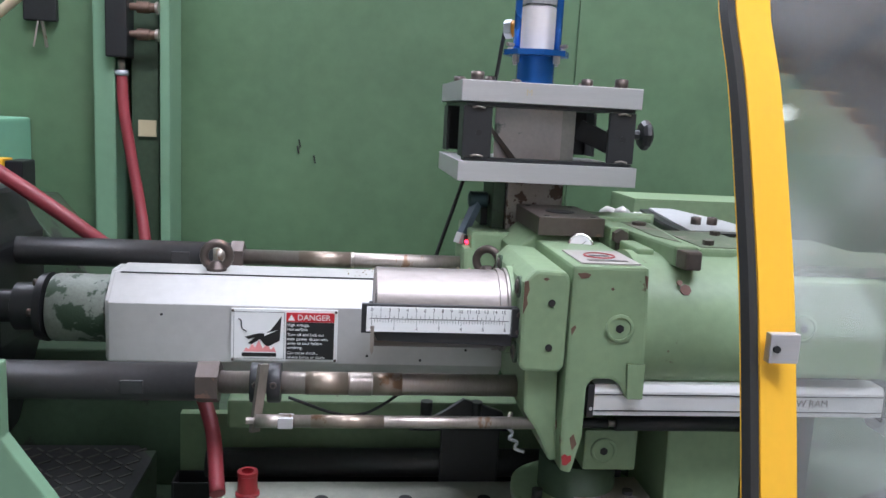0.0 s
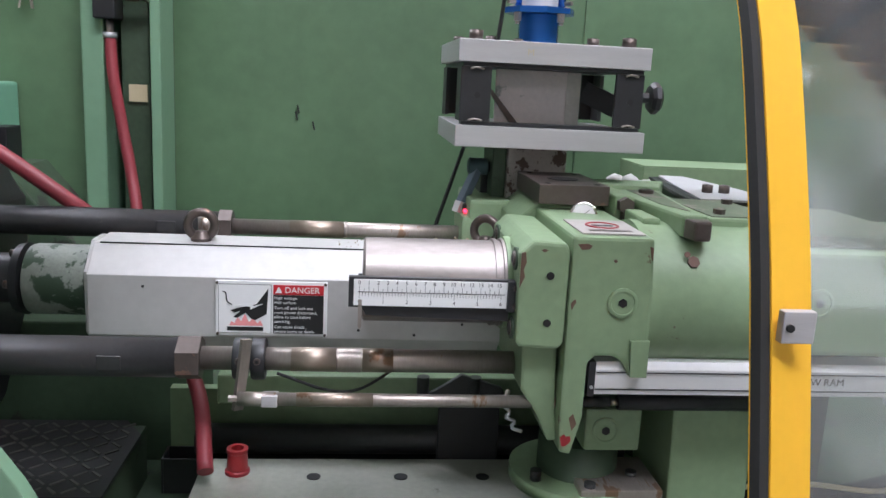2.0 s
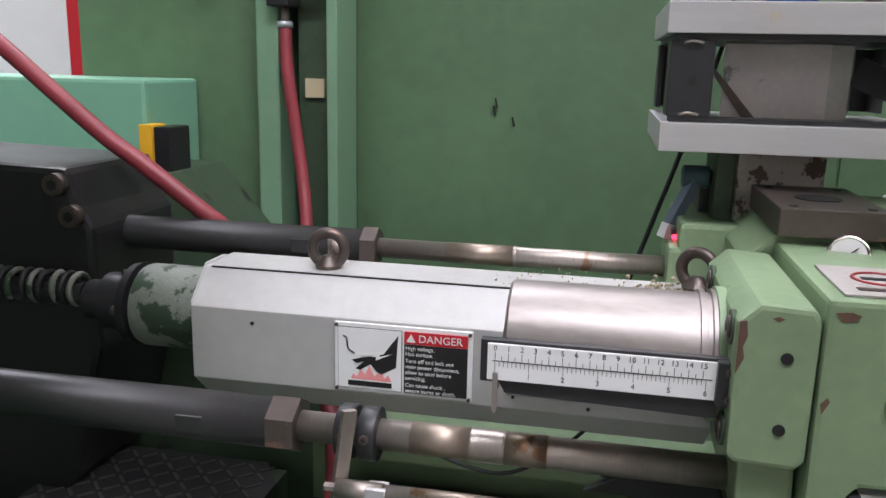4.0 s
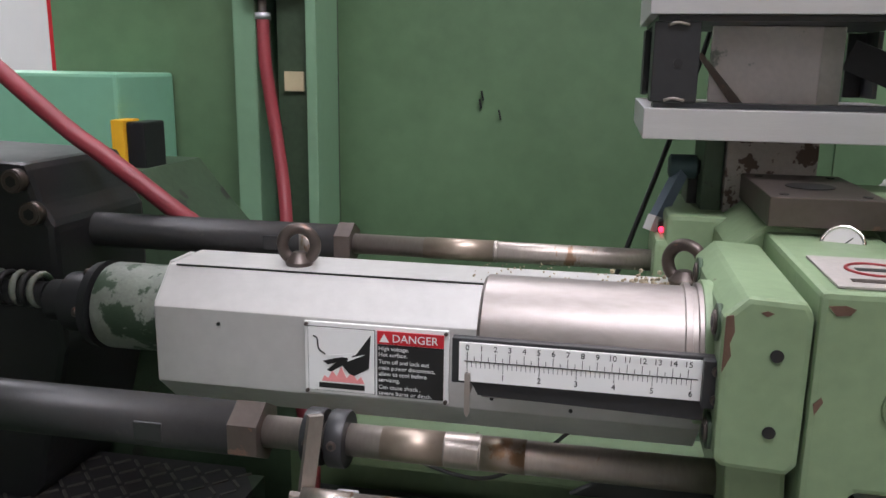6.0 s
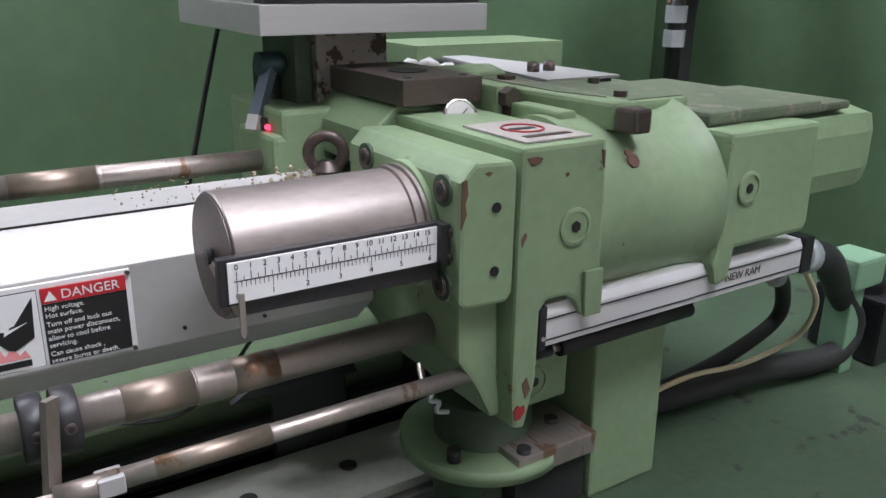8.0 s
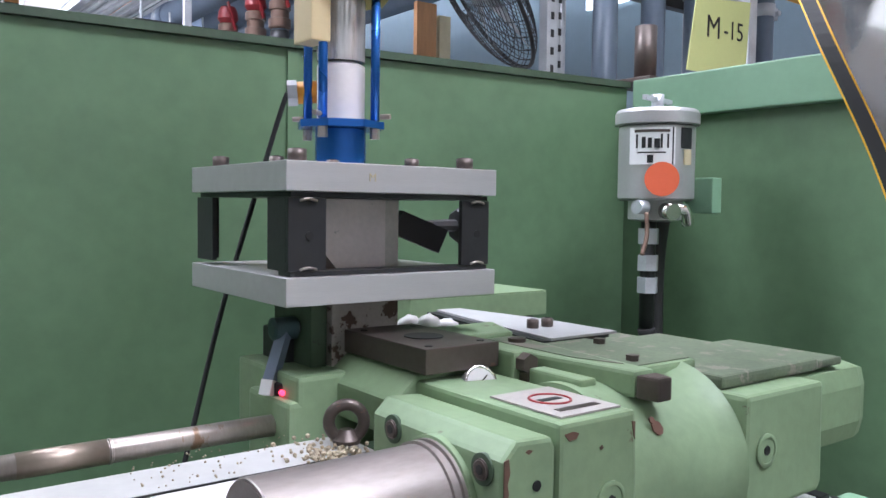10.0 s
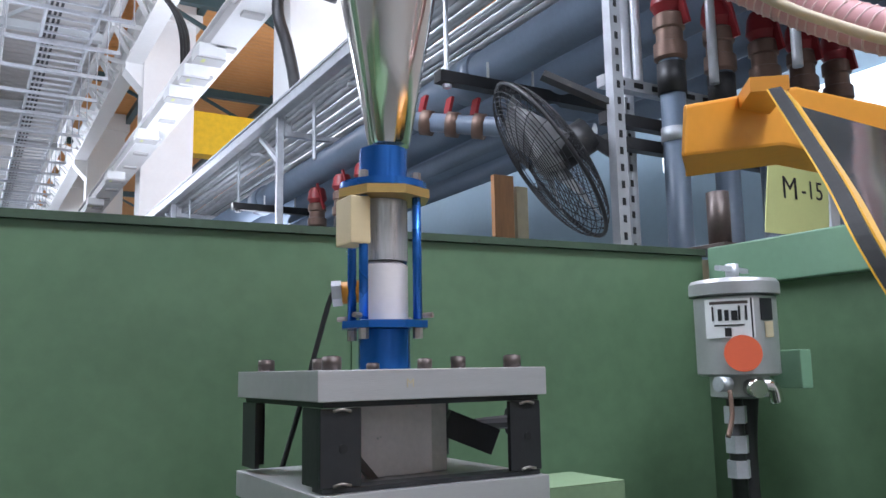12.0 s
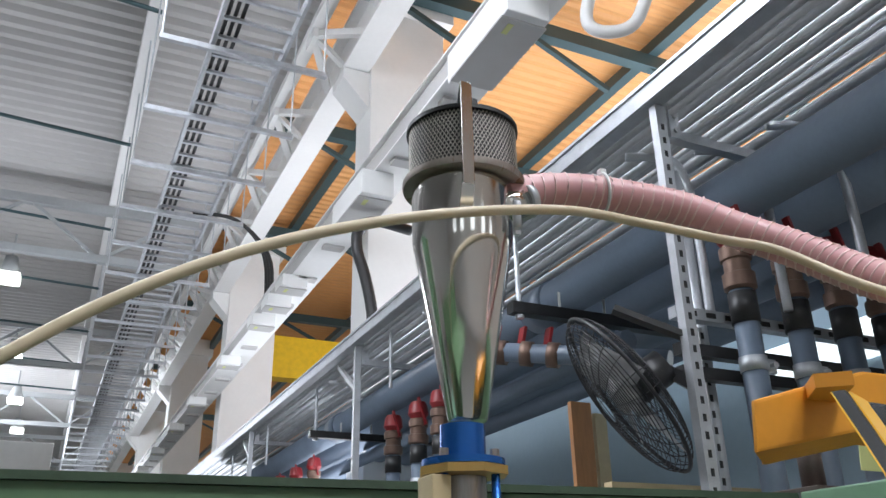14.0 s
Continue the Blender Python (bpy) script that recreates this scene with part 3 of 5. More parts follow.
part("bracket", bar((1.42, 2.42, 2.47), (1.64, 2.31, 2.36), 0.05, 0.02), DARKSTEEL, fan)
part("support_arm", bar(FC - FN * 0.15, (1.63, 2.31, 2.2), 0.04, 0.04), BLACK, fan)

# ---- the machine's enclosure ----
WY = lambda x: 1.836 - 0.0909 * x


def along(x0, x1, d0, d1, z0, z1):
    return prism([(x0, WY(x0) + d0), (x1, WY(x1) + d0), (x1, WY(x1) + d1), (x0, WY(x0) + d1)], z0, z1, axis="z")


solo("wall_back", along(-0.52, 0.472, 0, 0.02, 0, 1.77), WALL, "dark green painted sheet steel back panel", "wall", kind="structure")
solo("wall_back_2", along(0.474, 1.33, 0, 0.02, 0, 1.77), WALL, "dark green painted sheet steel back panel", "wall", kind="structure")
solo("trim_1", along(-0.52, 1.33, -0.012, 0.03, 1.771, 1.786), DARKGREEN, "dark folded top edge of the back panel", "trim", kind="structure")
solo("trim_2", along(0.455, 0.476, -0.006, -0.001, 0.9, 1.765), WALL, "vertical seam strip on the back panel", "trim", kind="structure")
# added out of view to keep lamp light off the clamp side
solo("shade_panel", box(-1.0, -0.28, 0.15, 0.93, 1.62, 1.64), WALL, "unseen green panel added to shade the clamp side", "wall", kind="structure")
# added beside the clamp, out of view, to hold back light from the left
solo("side_blocker", box(-1.0, -0.98, 0.25, 1.3, 0.86, 1.85), WALL, "unseen green panel added to block light at the clamp side", "wall", kind="structure")
solo("wall_end", box(1.335, 1.355, 0.2, 1.72, 0, 1.69), WALL, "dark green sheet steel end panel", "wall", kind="structure")
solo("trim_3", box(1.31, 1.36, 0.2, 1.68, 1.69, 1.785, 0.004), POST_GREEN, "light green box beam along the end panel", "trim", kind="structure")
solo("wall_left", box(-0.886, -0.54, 1.6, 1.62, 0, 2.2), WALL, "green painted sheet steel side panel", "wall", kind="structure")
# recess between the posts, its shade put into the darker green
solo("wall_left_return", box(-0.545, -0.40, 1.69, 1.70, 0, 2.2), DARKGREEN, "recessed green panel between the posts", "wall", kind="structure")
solo("frame_post", box(-0.535, -0.495, 1.565, 1.69, 0, 2.2, 0.004), POST_GREEN, "light green steel frame post", "post")
solo("frame_post", box(-0.417, -0.398, 1.58, 1.69, 0, 2.2, 0.003), POST_GREEN, "narrow light green steel frame post", "post")
solo("paper_tag", box(-0.462, -0.428, 1.6, 1.604, 1.393, 1.425), BEIGE, "beige square tape patch stuck beside the post", "tape")
# strip in the same shade-darkened green
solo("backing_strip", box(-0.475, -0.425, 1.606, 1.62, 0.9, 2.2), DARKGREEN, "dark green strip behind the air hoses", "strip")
for i, (x, z) in enumerate(((-0.145, 1.40), (-0.148, 1.385), (-0.115, 1.365))):
    solo("paint_chip", bar((x * 1.15, WY(x) - 0.002, z - 0.008), (x * 1.15 + 0.004, WY(x) - 0.002, z - 0.026), 0.004, 0.003), INK, "dark scratch in the green wall paint", "scratch", "scratches")
man = thing("air_manifold", "black air manifold block with brass couplings", "manifold")
part("body", box(-0.507, -0.468, 1.545, 1.6, 1.54, 1.8, 0.003), BLACK, man)
for z in (1.635, 1.585):
    c = part("coupling", lathe([(0.007, 0), (0.007, 0.012), (0.011, 0.013), (0.011, 0.035), (0.009, 0.037), (0.009, 0.046)], (-0.468, 1.572, z), "x", 18), BROWN, man)
    part("collar", lathe([(0.0095, 0.046), (0.0115, 0.047), (0.0115, 0.052), (0.008, 0.053)], (-0.468, 1.572, z), "x", 18), STEEL, c)
part("nipple", cyl((-0.485, 1.572, 1.51), (-0.485, 1.572, 1.54), 0.007, seg=12), STEEL, man)
part("clamp_ring", cyl((-0.485, 1.572, 1.507), (-0.485, 1.572, 1.517), 0.013, seg=16), GALV, man)
solo("air_hose", sweep([(-0.485, 1.572, 1.512), (-0.478, 1.56, 1.44), (-0.462, 1.55, 1.35), (-0.442, 1.53, 1.26), (-0.425, 1.5, 1.18), (-0.40, 1.44, 1.0)], 0.0105, 14), REDHOSE, "dark red rubber air hose hanging from the manifold", "hose")
solo("air_hose", sweep([(-1.4, 1.3, 1.92), (-1.0, 1.22, 1.67), (-0.70, 1.17, 1.465), (-0.56, 1.15, 1.366), (-0.505, 1.15, 1.329), (-0.43, 1.15, 1.276), (-0.37, 1.17, 1.22), (-0.31, 1.18, 1.13), (-0.27, 1.15, 1.05), (-0.235, 1.08, 1.0), (-0.215, 1.0, 0.94)], 0.0108, 14), REDHOSE, "red rubber air hose crossing above the tie rod", "hose")
clip = thing("hanging_clips", "small steel clips hanging from a black holder", "clip")
part("holder", box(-0.665, -0.605, 1.585, 1.6, 1.6, 1.68, 0.003), BLACK, clip)
for dx in (-0.012, 0.012):
    part("jaw", bar((-0.635 + dx * 0.3, 1.588, 1.6), (-0.635 + dx, 1.585, 1.552), 0.006, 0.003), STEEL, clip)
solo("green_cabinet", box(-1.3, -0.657, 1.42, 1.59, 0.9, 1.42, 0.006), MINT, "mint green steel cabinet beside the machine", "cabinet")
yb = thing("limit_switch_box", "black box with yellow front beside the cabinet", "switch")
part("body", box(-0.634, -0.605, 1.4, 1.46, 1.262, 1.35, 0.003), BLACK, yb)
part("front", box(-0.656, -0.635, 1.395, 1.44, 1.272, 1.353, 0.002), YELLOW, yb)
# the dimness behind the clamp is put into this cover's dark green
solo("side_cover", prism([(-0.80, 0.84), (-0.45, 0.84), (-0.47, 1.13), (-0.542, 1.211), (-0.60, 1.282), (-0.80, 1.283)], 1.38, 1.56, 0.004), DARKGREEN, "dark green angled cover behind the clamp", "cover")
clampb = thing("clamp_block", "black oily cast clamp block with large bolts", "clamp")
part("body", prism([(-0.9, 0.841), (-0.64, 0.841), (-0.56, 0.95), (-0.515, 1.12), (-0.515, 1.262), (-0.53, 1.285), (-0.545, 1.33), (-0.9, 1.34)], 1.06, 1.24, 0.008), BLACK, clampb)
for x, z in ((-0.553, 1.312), (-0.535, 1.277), (-0.65, 1.19)):
    screw(x, 1.06, z, 0.013, 0.012, clampb, (0, -1, 0), "bolt")
hw = thing("hall_partition", "bright white partition seen past the side panel", "partition")
part("panel", box(-3.2, -1.0, 2.4, 2.45, 0, 2.4), HALLWHITE, hw)
part("red_stripe", box(-1.47, -1.40, 2.39, 2.398, 1.2, 2.4), RED, hw)

# ---- machine bed ----
bed = thing("machine_bed", "green painted steel machine bed", "machine bed")
# oil and the shade of the cavity are both in the deck's dark green
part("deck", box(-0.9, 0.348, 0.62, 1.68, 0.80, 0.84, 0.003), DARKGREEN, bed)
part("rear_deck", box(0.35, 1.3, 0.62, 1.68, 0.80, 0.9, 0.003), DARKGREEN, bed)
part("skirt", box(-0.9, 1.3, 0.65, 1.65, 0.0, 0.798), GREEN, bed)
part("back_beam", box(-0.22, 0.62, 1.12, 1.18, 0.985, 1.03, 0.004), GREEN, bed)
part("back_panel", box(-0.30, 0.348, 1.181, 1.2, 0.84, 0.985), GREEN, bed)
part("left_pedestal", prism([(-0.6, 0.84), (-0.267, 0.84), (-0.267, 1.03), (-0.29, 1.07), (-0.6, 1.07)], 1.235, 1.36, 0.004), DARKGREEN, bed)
solo("lower_pipe", cyl((-0.25, 1.125, 0.93), (0.6, 1.125, 0.93), 0.022, seg=20), DARKSTEEL, "black pipe lying behind the guide rail", "pipe")
rail = thing("guide_rail", "oily steel guide rail with bolt holes", "rail")
part("top_plate", box(-0.232, 0.275, 0.972, 1.086, 0.905, 0.917, 0.001), mat("pale_oily_plate", (0.42, 0.43, 0.37), 0.4, 0.2, 0.2, 9, 0.05, (0.2, 0.2, 0.17), 0.62, 15), rail)
for k in range(3):
    part("side_rib", box(-0.232, 0.275, 0.967 - 0.003 * (k % 2), 1.08, 0.858 + 0.0155 * k, 0.869 + 0.0155 * k, 0.002), ALU, rail)
for x in (-0.075, 0.045, 0.16, 0.245):
    part("bolt_hole", cyl((x, 1.03, 0.9175), (x, 1.03, 0.9185), 0.0095, seg=18), INK, rail)
part("base", box(-0.232, 0.30, 0.975, 1.075, 0.84, 0.857), DARKSTEEL, rail)
rail2 = thing("slide_block", "short steel slide block beside the rail", "slide")
part("block", box(0.245, 0.345, 0.84, 0.93, 0.975, 0.998, 0.002), STEEL, rail2)
part("foot", box(0.25, 0.34, 0.85, 0.92, 0.84, 0.974), DARKSTEEL, rail2)
bk = thing("latch_bracket", "oily black latch bracket on the guide rail", "bracket")
part("plate", box(0.10, 0.19, 1.09, 1.10, 0.84, 1.025, 0.003), BLACK, bk)
part("arm", prism([(0.05, 1.0), (0.2, 1.0), (0.19, 1.03), (0.13, 1.05), (0.10, 1.03)], 1.08, 1.0895, 0.002), BLACK, bk)
for x in (0.075, 0.15):
    part("knob", cyl((x, 1.085, 1.02), (x, 1.085, 1.045), 0.009, seg=14), DARKSTEEL, bk)
cap = thing("red_plug", "red plastic plug standing on the guide rail", "plug")
part("body", lathe([(0.017, 0), (0.017, 0.004), (0.0145, 0.006), (0.0135, 0.03), (0.0145, 0.031), (0.0145, 0.036), (0.009, 0.036), (0.009, 0.025)], (-0.18, 1.045, 0.917), seg=24), REDPLASTIC, cap)
tread = thing("tread_plate", "dark oily steel checker plate", "plate")
part("sheet", prism([(-0.62, 0.95), (-0.333, 0.95), (-0.332, 1.134), (-0.364, 1.184), (-0.62, 1.184)], 0.925, 0.931, axis="z"), DARKSTEEL, tread)
bm = bmesh.new()
for i in range(13):
    for j in range(10):
        x, y = -0.608 + i * 0.021, 0.965 + j * 0.022
        d = 0.007 if (i + j) % 2 else -0.007
        bar((x - 0.007, y - d, 0.9315), (x + 0.007, y + d, 0.9315), 0.0035, 0.0025, bm)
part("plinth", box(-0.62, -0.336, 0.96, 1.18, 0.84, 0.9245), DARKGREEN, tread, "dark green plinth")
tagged(part("tread_pattern", bm, mat("worn_tread", (0.16, 0.15, 0.14), 0.35, 0.6, 0.2, 30), tread), kind="stuff")
solo("door_edge", prism([(-0.72, 0.841), (-0.19, 0.841), (-0.319, 1.089), (-0.361, 1.152), (-0.361, 1.223), (-0.72, 1.223)], 0.68, 0.70, 0.002), POST_GREEN, "green steel edge of the sliding door", "door")


random.seed(21)
for k in range(14):
    x, y = random.uniform(-0.15, 0.3), random.uniform(0.7, 0.83)
    solo("metal_swarf", bar((x, y, 0.8412), (x + random.uniform(-0.02, 0.02), y + random.uniform(-0.01, 0.01) + 0.004, 0.8412), 0.002, 0.002), STEEL, "sliver of metal swarf on the bed", "swarf", "swarf")
ot = thing("oil_tray", "black oily drip tray behind the guide rail", "tray")
part("floor", box(-0.30, 0.30, 1.131, 1.17, 0.84, 0.85), BLACK, ot)
for y0 in (1.128, 1.1705):
    part("rim", box(-0.30, 0.30, y0, y0 + 0.0028, 0.84, 0.895, 0.0006), BLACK, ot)
for x0 in (-0.303, 0.3002):
    part("rim", box(x0, x0 + 0.0028, 1.128, 1.173, 0.84, 0.895, 0.0006), BLACK, ot)

# ---- injection unit ----
cov = thing("barrel_cover", "dusty white sheet metal barrel cover", "cover")
prof = [(1.0, 1.106), (0.966, 1.138), (0.966, 1.213), (1.0, 1.246), (1.065, 1.246), (1.098, 1.213), (1.098, 1.138), (1.065, 1.106)]
part("shell", prism(prof, -0.346, 0.16, 0.0015, axis="x"), COVER, cov)
part("seam", box(-0.338, 0.15, 0.9985, 1.0005, 1.245, 1.2466), DARKSTEEL, cov)
part("end_cap", prism([(a + (0.012 if a < 1.05 else -0.012), b) for a, b in prof], -0.352, -0.3465, axis="x"), COVER, cov)
for x, z in ((-0.02, 1.15), (0.05, 1.145), (0.11, 1.16), (-0.28, 1.20)):
    part("rivet", cyl((x, 0.9655, z), (x, 0.964, z), 0.0018, seg=8), INK, cov)


def eyebolt(x, y, z, ang):
    eb = thing("lifting_eye", "rusty steel lifting eye bolt screwed into the cover", "eye bolt", "lifting eyes")
    part("ring", torus((x, y, z + 0.019), 0.0165, 0.0058, (math.sin(ang), -math.cos(ang), 0)), RUSTY, eb)
    part("collar", lathe([(0.013, 0), (0.014, 0.004), (0.009, 0.01), (0.006, 0.013)], (x, y, z - 0.001), seg=20), RUSTY, eb)


eyebolt(-0.222, 1.027, 1.247, 0.1)
eyebolt(0.143, 1.026, 1.251, -0.5)
solo("rubber_stud", cyl((-0.222, 1.05, 1.246), (-0.222, 1.05, 1.272), 0.0085, seg=14), STEEL, "bright steel stud behind the lifting eye", "stud")
noz = thing("nozzle", "dirty heater nozzle with flaking paint and clamp", "nozzle")
flaky = mat("flaking_green_paint", (0.2, 0.22, 0.19), 0.55, 0, 0.3, 20, 0.2, (0.035, 0.06, 0.035), 0.5, 22)
part("drum", lathe([(0.02, -0.432), (0.043, -0.43), (0.045, -0.425), (0.045, -0.356), (0.03, -0.355)], (0, 1.03, 1.19), "x", 32), flaky, noz)
part("flange", lathe([(0.02, -0.447), (0.044, -0.445), (0.046, -0.435), (0.03, -0.4325)], (0, 1.03, 1.19), "x", 24), BLACK, noz)
part("neck", lathe([(0.013, -0.505), (0.022, -0.5), (0.022, -0.48), (0.032, -0.476), (0.032, -0.448)], (0, 1.03, 1.19), "x", 20), BLACK, noz)
part("tip", lathe([(0.008, -0.76), (0.013, -0.75), (0.014, -0.506)], (0, 1.03, 1.195), "x", 18), BLACK, noz)
for k in range(9):
    part("heater_coil", torus((-0.515 - k * 0.013, 1.03 + 0.001 * (k % 3), 1.2), 0.0165, 0.0038, (1, 0.12 * (k % 3 - 1), 0), 16, 5), DARKSTEEL if k % 2 else flaky, noz)
for k in range(5):
    screw(-0.446, 1.03 + 0.036 * math.cos(k * 1.26 + 0.6), 1.19 + 0.036 * math.sin(k * 1.26 + 0.6), 0.005, 0.006, noz, (-1, 0, 0), "cap_screw")
cyln = thing("ram_cylinder", "shiny stained steel ram cylinder with end disc", "cylinder")
part("barrel", lathe([(0.03, -0.016), (0.0465, -0.0158), (0.0475, -0.0145), (0.0475, 0.148)], (0, 0.885, 1.2365), "x", 64), POLISH, cyln)
part("end_disc", lathe([(0.02, -0.0175), (0.0455, -0.017), (0.0455, -0.0162)], (0, 0.885, 1.2365), "x", 64), RUSTY, cyln)
part("collar_ring", lathe([(0.0475, 0.128), (0.050, 0.1285), (0.050, 0.133), (0.0476, 0.1335), (0.0476, 0.137), (0.0505, 0.1375), (0.0505, 0.143), (0.047, 0.1435)], (0, 0.885, 1.2365), "x", 64), POLISH, cyln)
part("indicator_arm", bar((-0.018, 0.885, 1.232), (-0.020, 0.828, 1.215), 0.003, 0.008), STEEL, cyln)
part("arm_screw", cyl((-0.022, 0.885, 1.2365), (-0.016, 0.885, 1.2365), 0.006, seg=12), DARKSTEEL, cyln)
part("pointer", prism([(-0.0215, 1.229), (-0.0175, 1.229), (-0.0175, 1.2), (-0.0195, 1.196), (-0.0215, 1.2)], 0.8195, 0.8215), STEEL, cyln)
# scale
rul = thing("stroke_scale", "white centimetre and inch scale on black rail", "scale")
part("rail", box(-0.032, 0.154, 0.8262, 0.834, 1.2192, 1.2528, 0.001), BLACK, rul)
part("lower_edge", prism([(-0.018, 1.2191), (0.142, 1.2191), (0.142, 1.206), (-0.013, 1.210)], 0.829, 0.834), BLACK, rul)
part("face", box(-0.0265, 0.139, 0.8245, 0.826, 1.2215, 1.2505, 0.0005), PAPER, rul)
U = lambda x, z: Matrix.Translation((x, 0.8242, z)) @ pose(0, 0, 0, 90)
bm = bmesh.new()
for k in range(31):
    x = -0.0205 + k * 0.005
    box(x - 0.00022, x + 0.00022, 0.824, 0.8243, 1.2375, 1.2435 if k % 2 == 0 else 1.2405, bm=bm)
for k in range(49):
    x = -0.0205 + k * 0.003175
    box(x - 0.00018, x + 0.00018, 0.824, 0.8243, 1.2365 - (0.007 if k % 8 == 0 else 0.004), 1.2365, bm=bm)
box(-0.0225, 0.136, 0.824, 0.8243, 1.2366, 1.2372, bm=bm)
part("graduation", bm, INK, rul)
for k in range(16):
    lettering("numeral", str(k), 0.0058, U(-0.0205 + k * 0.01, 1.2468), INK, rul)
for k in range(7):
    lettering("numeral", str(k), 0.0058, U(-0.0205 + k * 0.0254, 1.2262), INK, rul)
part("end_bracket", box(0.1385, 0.1545, 0.818, 0.8258, 1.2192, 1.2528, 0.001), BLACK, rul)
for z in (1.226, 1.246):
    screw(0.147, 0.818, z, 0.0035, 0.002, rul, (0, -1, 0))
# sign
sg = thing("danger_sign", "white metal danger sign with red header riveted on cover", "sign")
part("plate", box(-0.194, -0.059, 0.9625, 0.9655, 1.1415, 1.2105, 0.0006), WHITE, sg)
V = lambda x, z: Matrix.Translation((x, 0.9602, z)) @ pose(0, 0, 0, 90)
part("red_header", box(-0.1245, -0.0635, 0.9608, 0.9623, 1.1945, 1.2065), RED, sg)
part("black_panel", box(-0.1245, -0.0635, 0.9608, 0.9623, 1.1450, 1.1938), INK, sg)
part("picture_border", box(-0.1905, -0.1268, 0.9616, 0.9624, 1.1448, 1.2066), INK, sg)
part("picture_field", box(-0.1900, -0.1273, 0.9611, 0.9615, 1.1453, 1.2061), PAPER, sg)
lettering("word", "DANGER", 0.0105, V(-0.0895, 1.2003), PAPER, sg)
part("warning_triangle", prism([(-0.1225, 1.1965), (-0.1135, 1.1965), (-0.118, 1.2045)], 0.9602, 0.9607), PAPER, sg)
for k, line in enumerate(("High voltage.", "Hot surface.", "Turn off and lock out", "main power disconnect,", "allow to cool before", "servicing.", "Can cause shock ,", "severe burns or death.")):
    lettering("text_line", line, 0.0054, V(-0.1232, 1.1905 - k * 0.00575 - (0.0012 if k > 1 else 0) - (0.0012 if k > 5 else 0)), PAPER, sg, "LEFT")
PX = lambda a, b: (-0.1900 + a * 0.0627, 1.1453 + b * 0.0608)
part("pictogram_arm", prism([PX(0.95, 0.93), PX(0.72, 0.60), PX(0.38, 0.52), PX(0.22, 0.47), PX(0.30, 0.42), PX(0.42, 0.46), PX(0.28, 0.33), PX(0.35, 0.31), PX(0.52, 0.42), PX(0.62, 0.30), PX(0.70, 0.27), PX(0.92, 0.40)], 0.9605, 0.961), INK, sg)
part("pictogram_spark", sweep([(PX(0.08, 0.86)[0], 0.9608, PX(0.08, 0.86)[1]), (PX(0.14, 0.82)[0], 0.9608, PX(0.14, 0.82)[1]), (PX(0.16, 0.66)[0], 0.9608, PX(0.16, 0.66)[1]), (PX(0.26, 0.58)[0], 0.9608, PX(0.26, 0.58)[1])], 0.0008, 6, 4), INK, sg)
part("pictogram_bolt", prism([PX(0.3, 0.57), PX(0.68, 0.63), PX(0.66, 0.56), PX(0.86, 0.62), PX(0.6, 0.49), PX(0.61, 0.55)], 0.9600, 0.9604), PAPER, sg)
part("pictogram_flames", prism([PX(0.2, 0.15), PX(0.85, 0.15), PX(0.8, 0.26), PX(0.74, 0.2), PX(0.66, 0.32), PX(0.58, 0.22), PX(0.5, 0.4), PX(0.43, 0.24), PX(0.36, 0.32), PX(0.3, 0.2), PX(0.24, 0.24)], 0.9608, 0.9612), PINK, sg)
part("pictogram_base", box(-0.180, -0.1365, 0.9605, 0.961, 1.148, 1.153), INK, sg)
for x in (-0.1915, -0.0615):
    for z in (1.1438, 1.2082):
        part("rivet", cyl((x, 0.9625, z), (x, 0.9595, z), 0.0018, seg=10), RUSTY, sg)

# tie rods
for nm, y, z, rt, rk, xs in (("tie_rod", 0.87, 1.1445, 0.0132, 0.0222, (-0.95, -0.206, -0.193, 0.175)), ("tie_rod", 1.14, 1.2445, 0.0112, 0.0203, (-0.95, -0.206, -0.200, 0.22))):
    tr_ = thing("tie_rod", "oily steel tie rod with dark thick sleeve", "rod", "tie rods")
    part("sleeve", cyl((xs[0], y, z), (xs[1] - 0.012, y, z), rk, seg=32), DARKSTEEL, tr_)
    part("nut", cyl((xs[1] - 0.012, y, z), (xs[2], y, z), rk + 0.003, seg=6), RUSTY, tr_)
    part("shaft", cyl((xs[2] - 0.002, y, z), (xs[3], y, z), rt, seg=32), STEEL, tr_)
    part("step", lathe([(rt, -0.043), (rt + 0.0009, -0.0425), (rt + 0.0009, -0.016 if y < 1 else -0.04), (rt, -0.0155 if y < 1 else -0.0395)], (0, y, z), "x", 32), STEEL, tr_)
    if y < 1:
        for x0, x1, m_ in ((-0.094, -0.044, TINTED), (-0.0145, 0.02, TINTED)):
            part("worn_band", cyl((x0, y, z), (x1, y, z), rt + 0.0005, seg=32), m_, tr_)
    else:
        part("worn_band", cyl((-0.12, y, z), (-0.044, y, z), rt + 0.0005, seg=32), TINTED, tr_)
    part("flat", box(-0.30, -0.275, y - rk - 0.001, y - rk + 0.006, z - 0.008, z + 0.008, 0.001), DARKSTEEL, tr_)
cl = thing("rod_clamp", "black split shaft collar with linkage bar", "clamp")
for x in (-0.158, -0.138):
    part("collar", lathe([(0.0136, 0), (0.0225, 0.0005), (0.0235, 0.002), (0.0235, 0.014), (0.0225, 0.0155), (0.0136, 0.016)], (x, 0.87, 1.1445), "x", 32), BLACK, cl)
    screw(x + 0.008, 0.8468, 1.149, 0.004, 0.0015, cl, (0, -1, 0))
part("link_bar", bar((-0.1405, 0.842, 1.176), (-0.149, 0.834, 1.098), 0.005, 0.012), STEEL, cl)
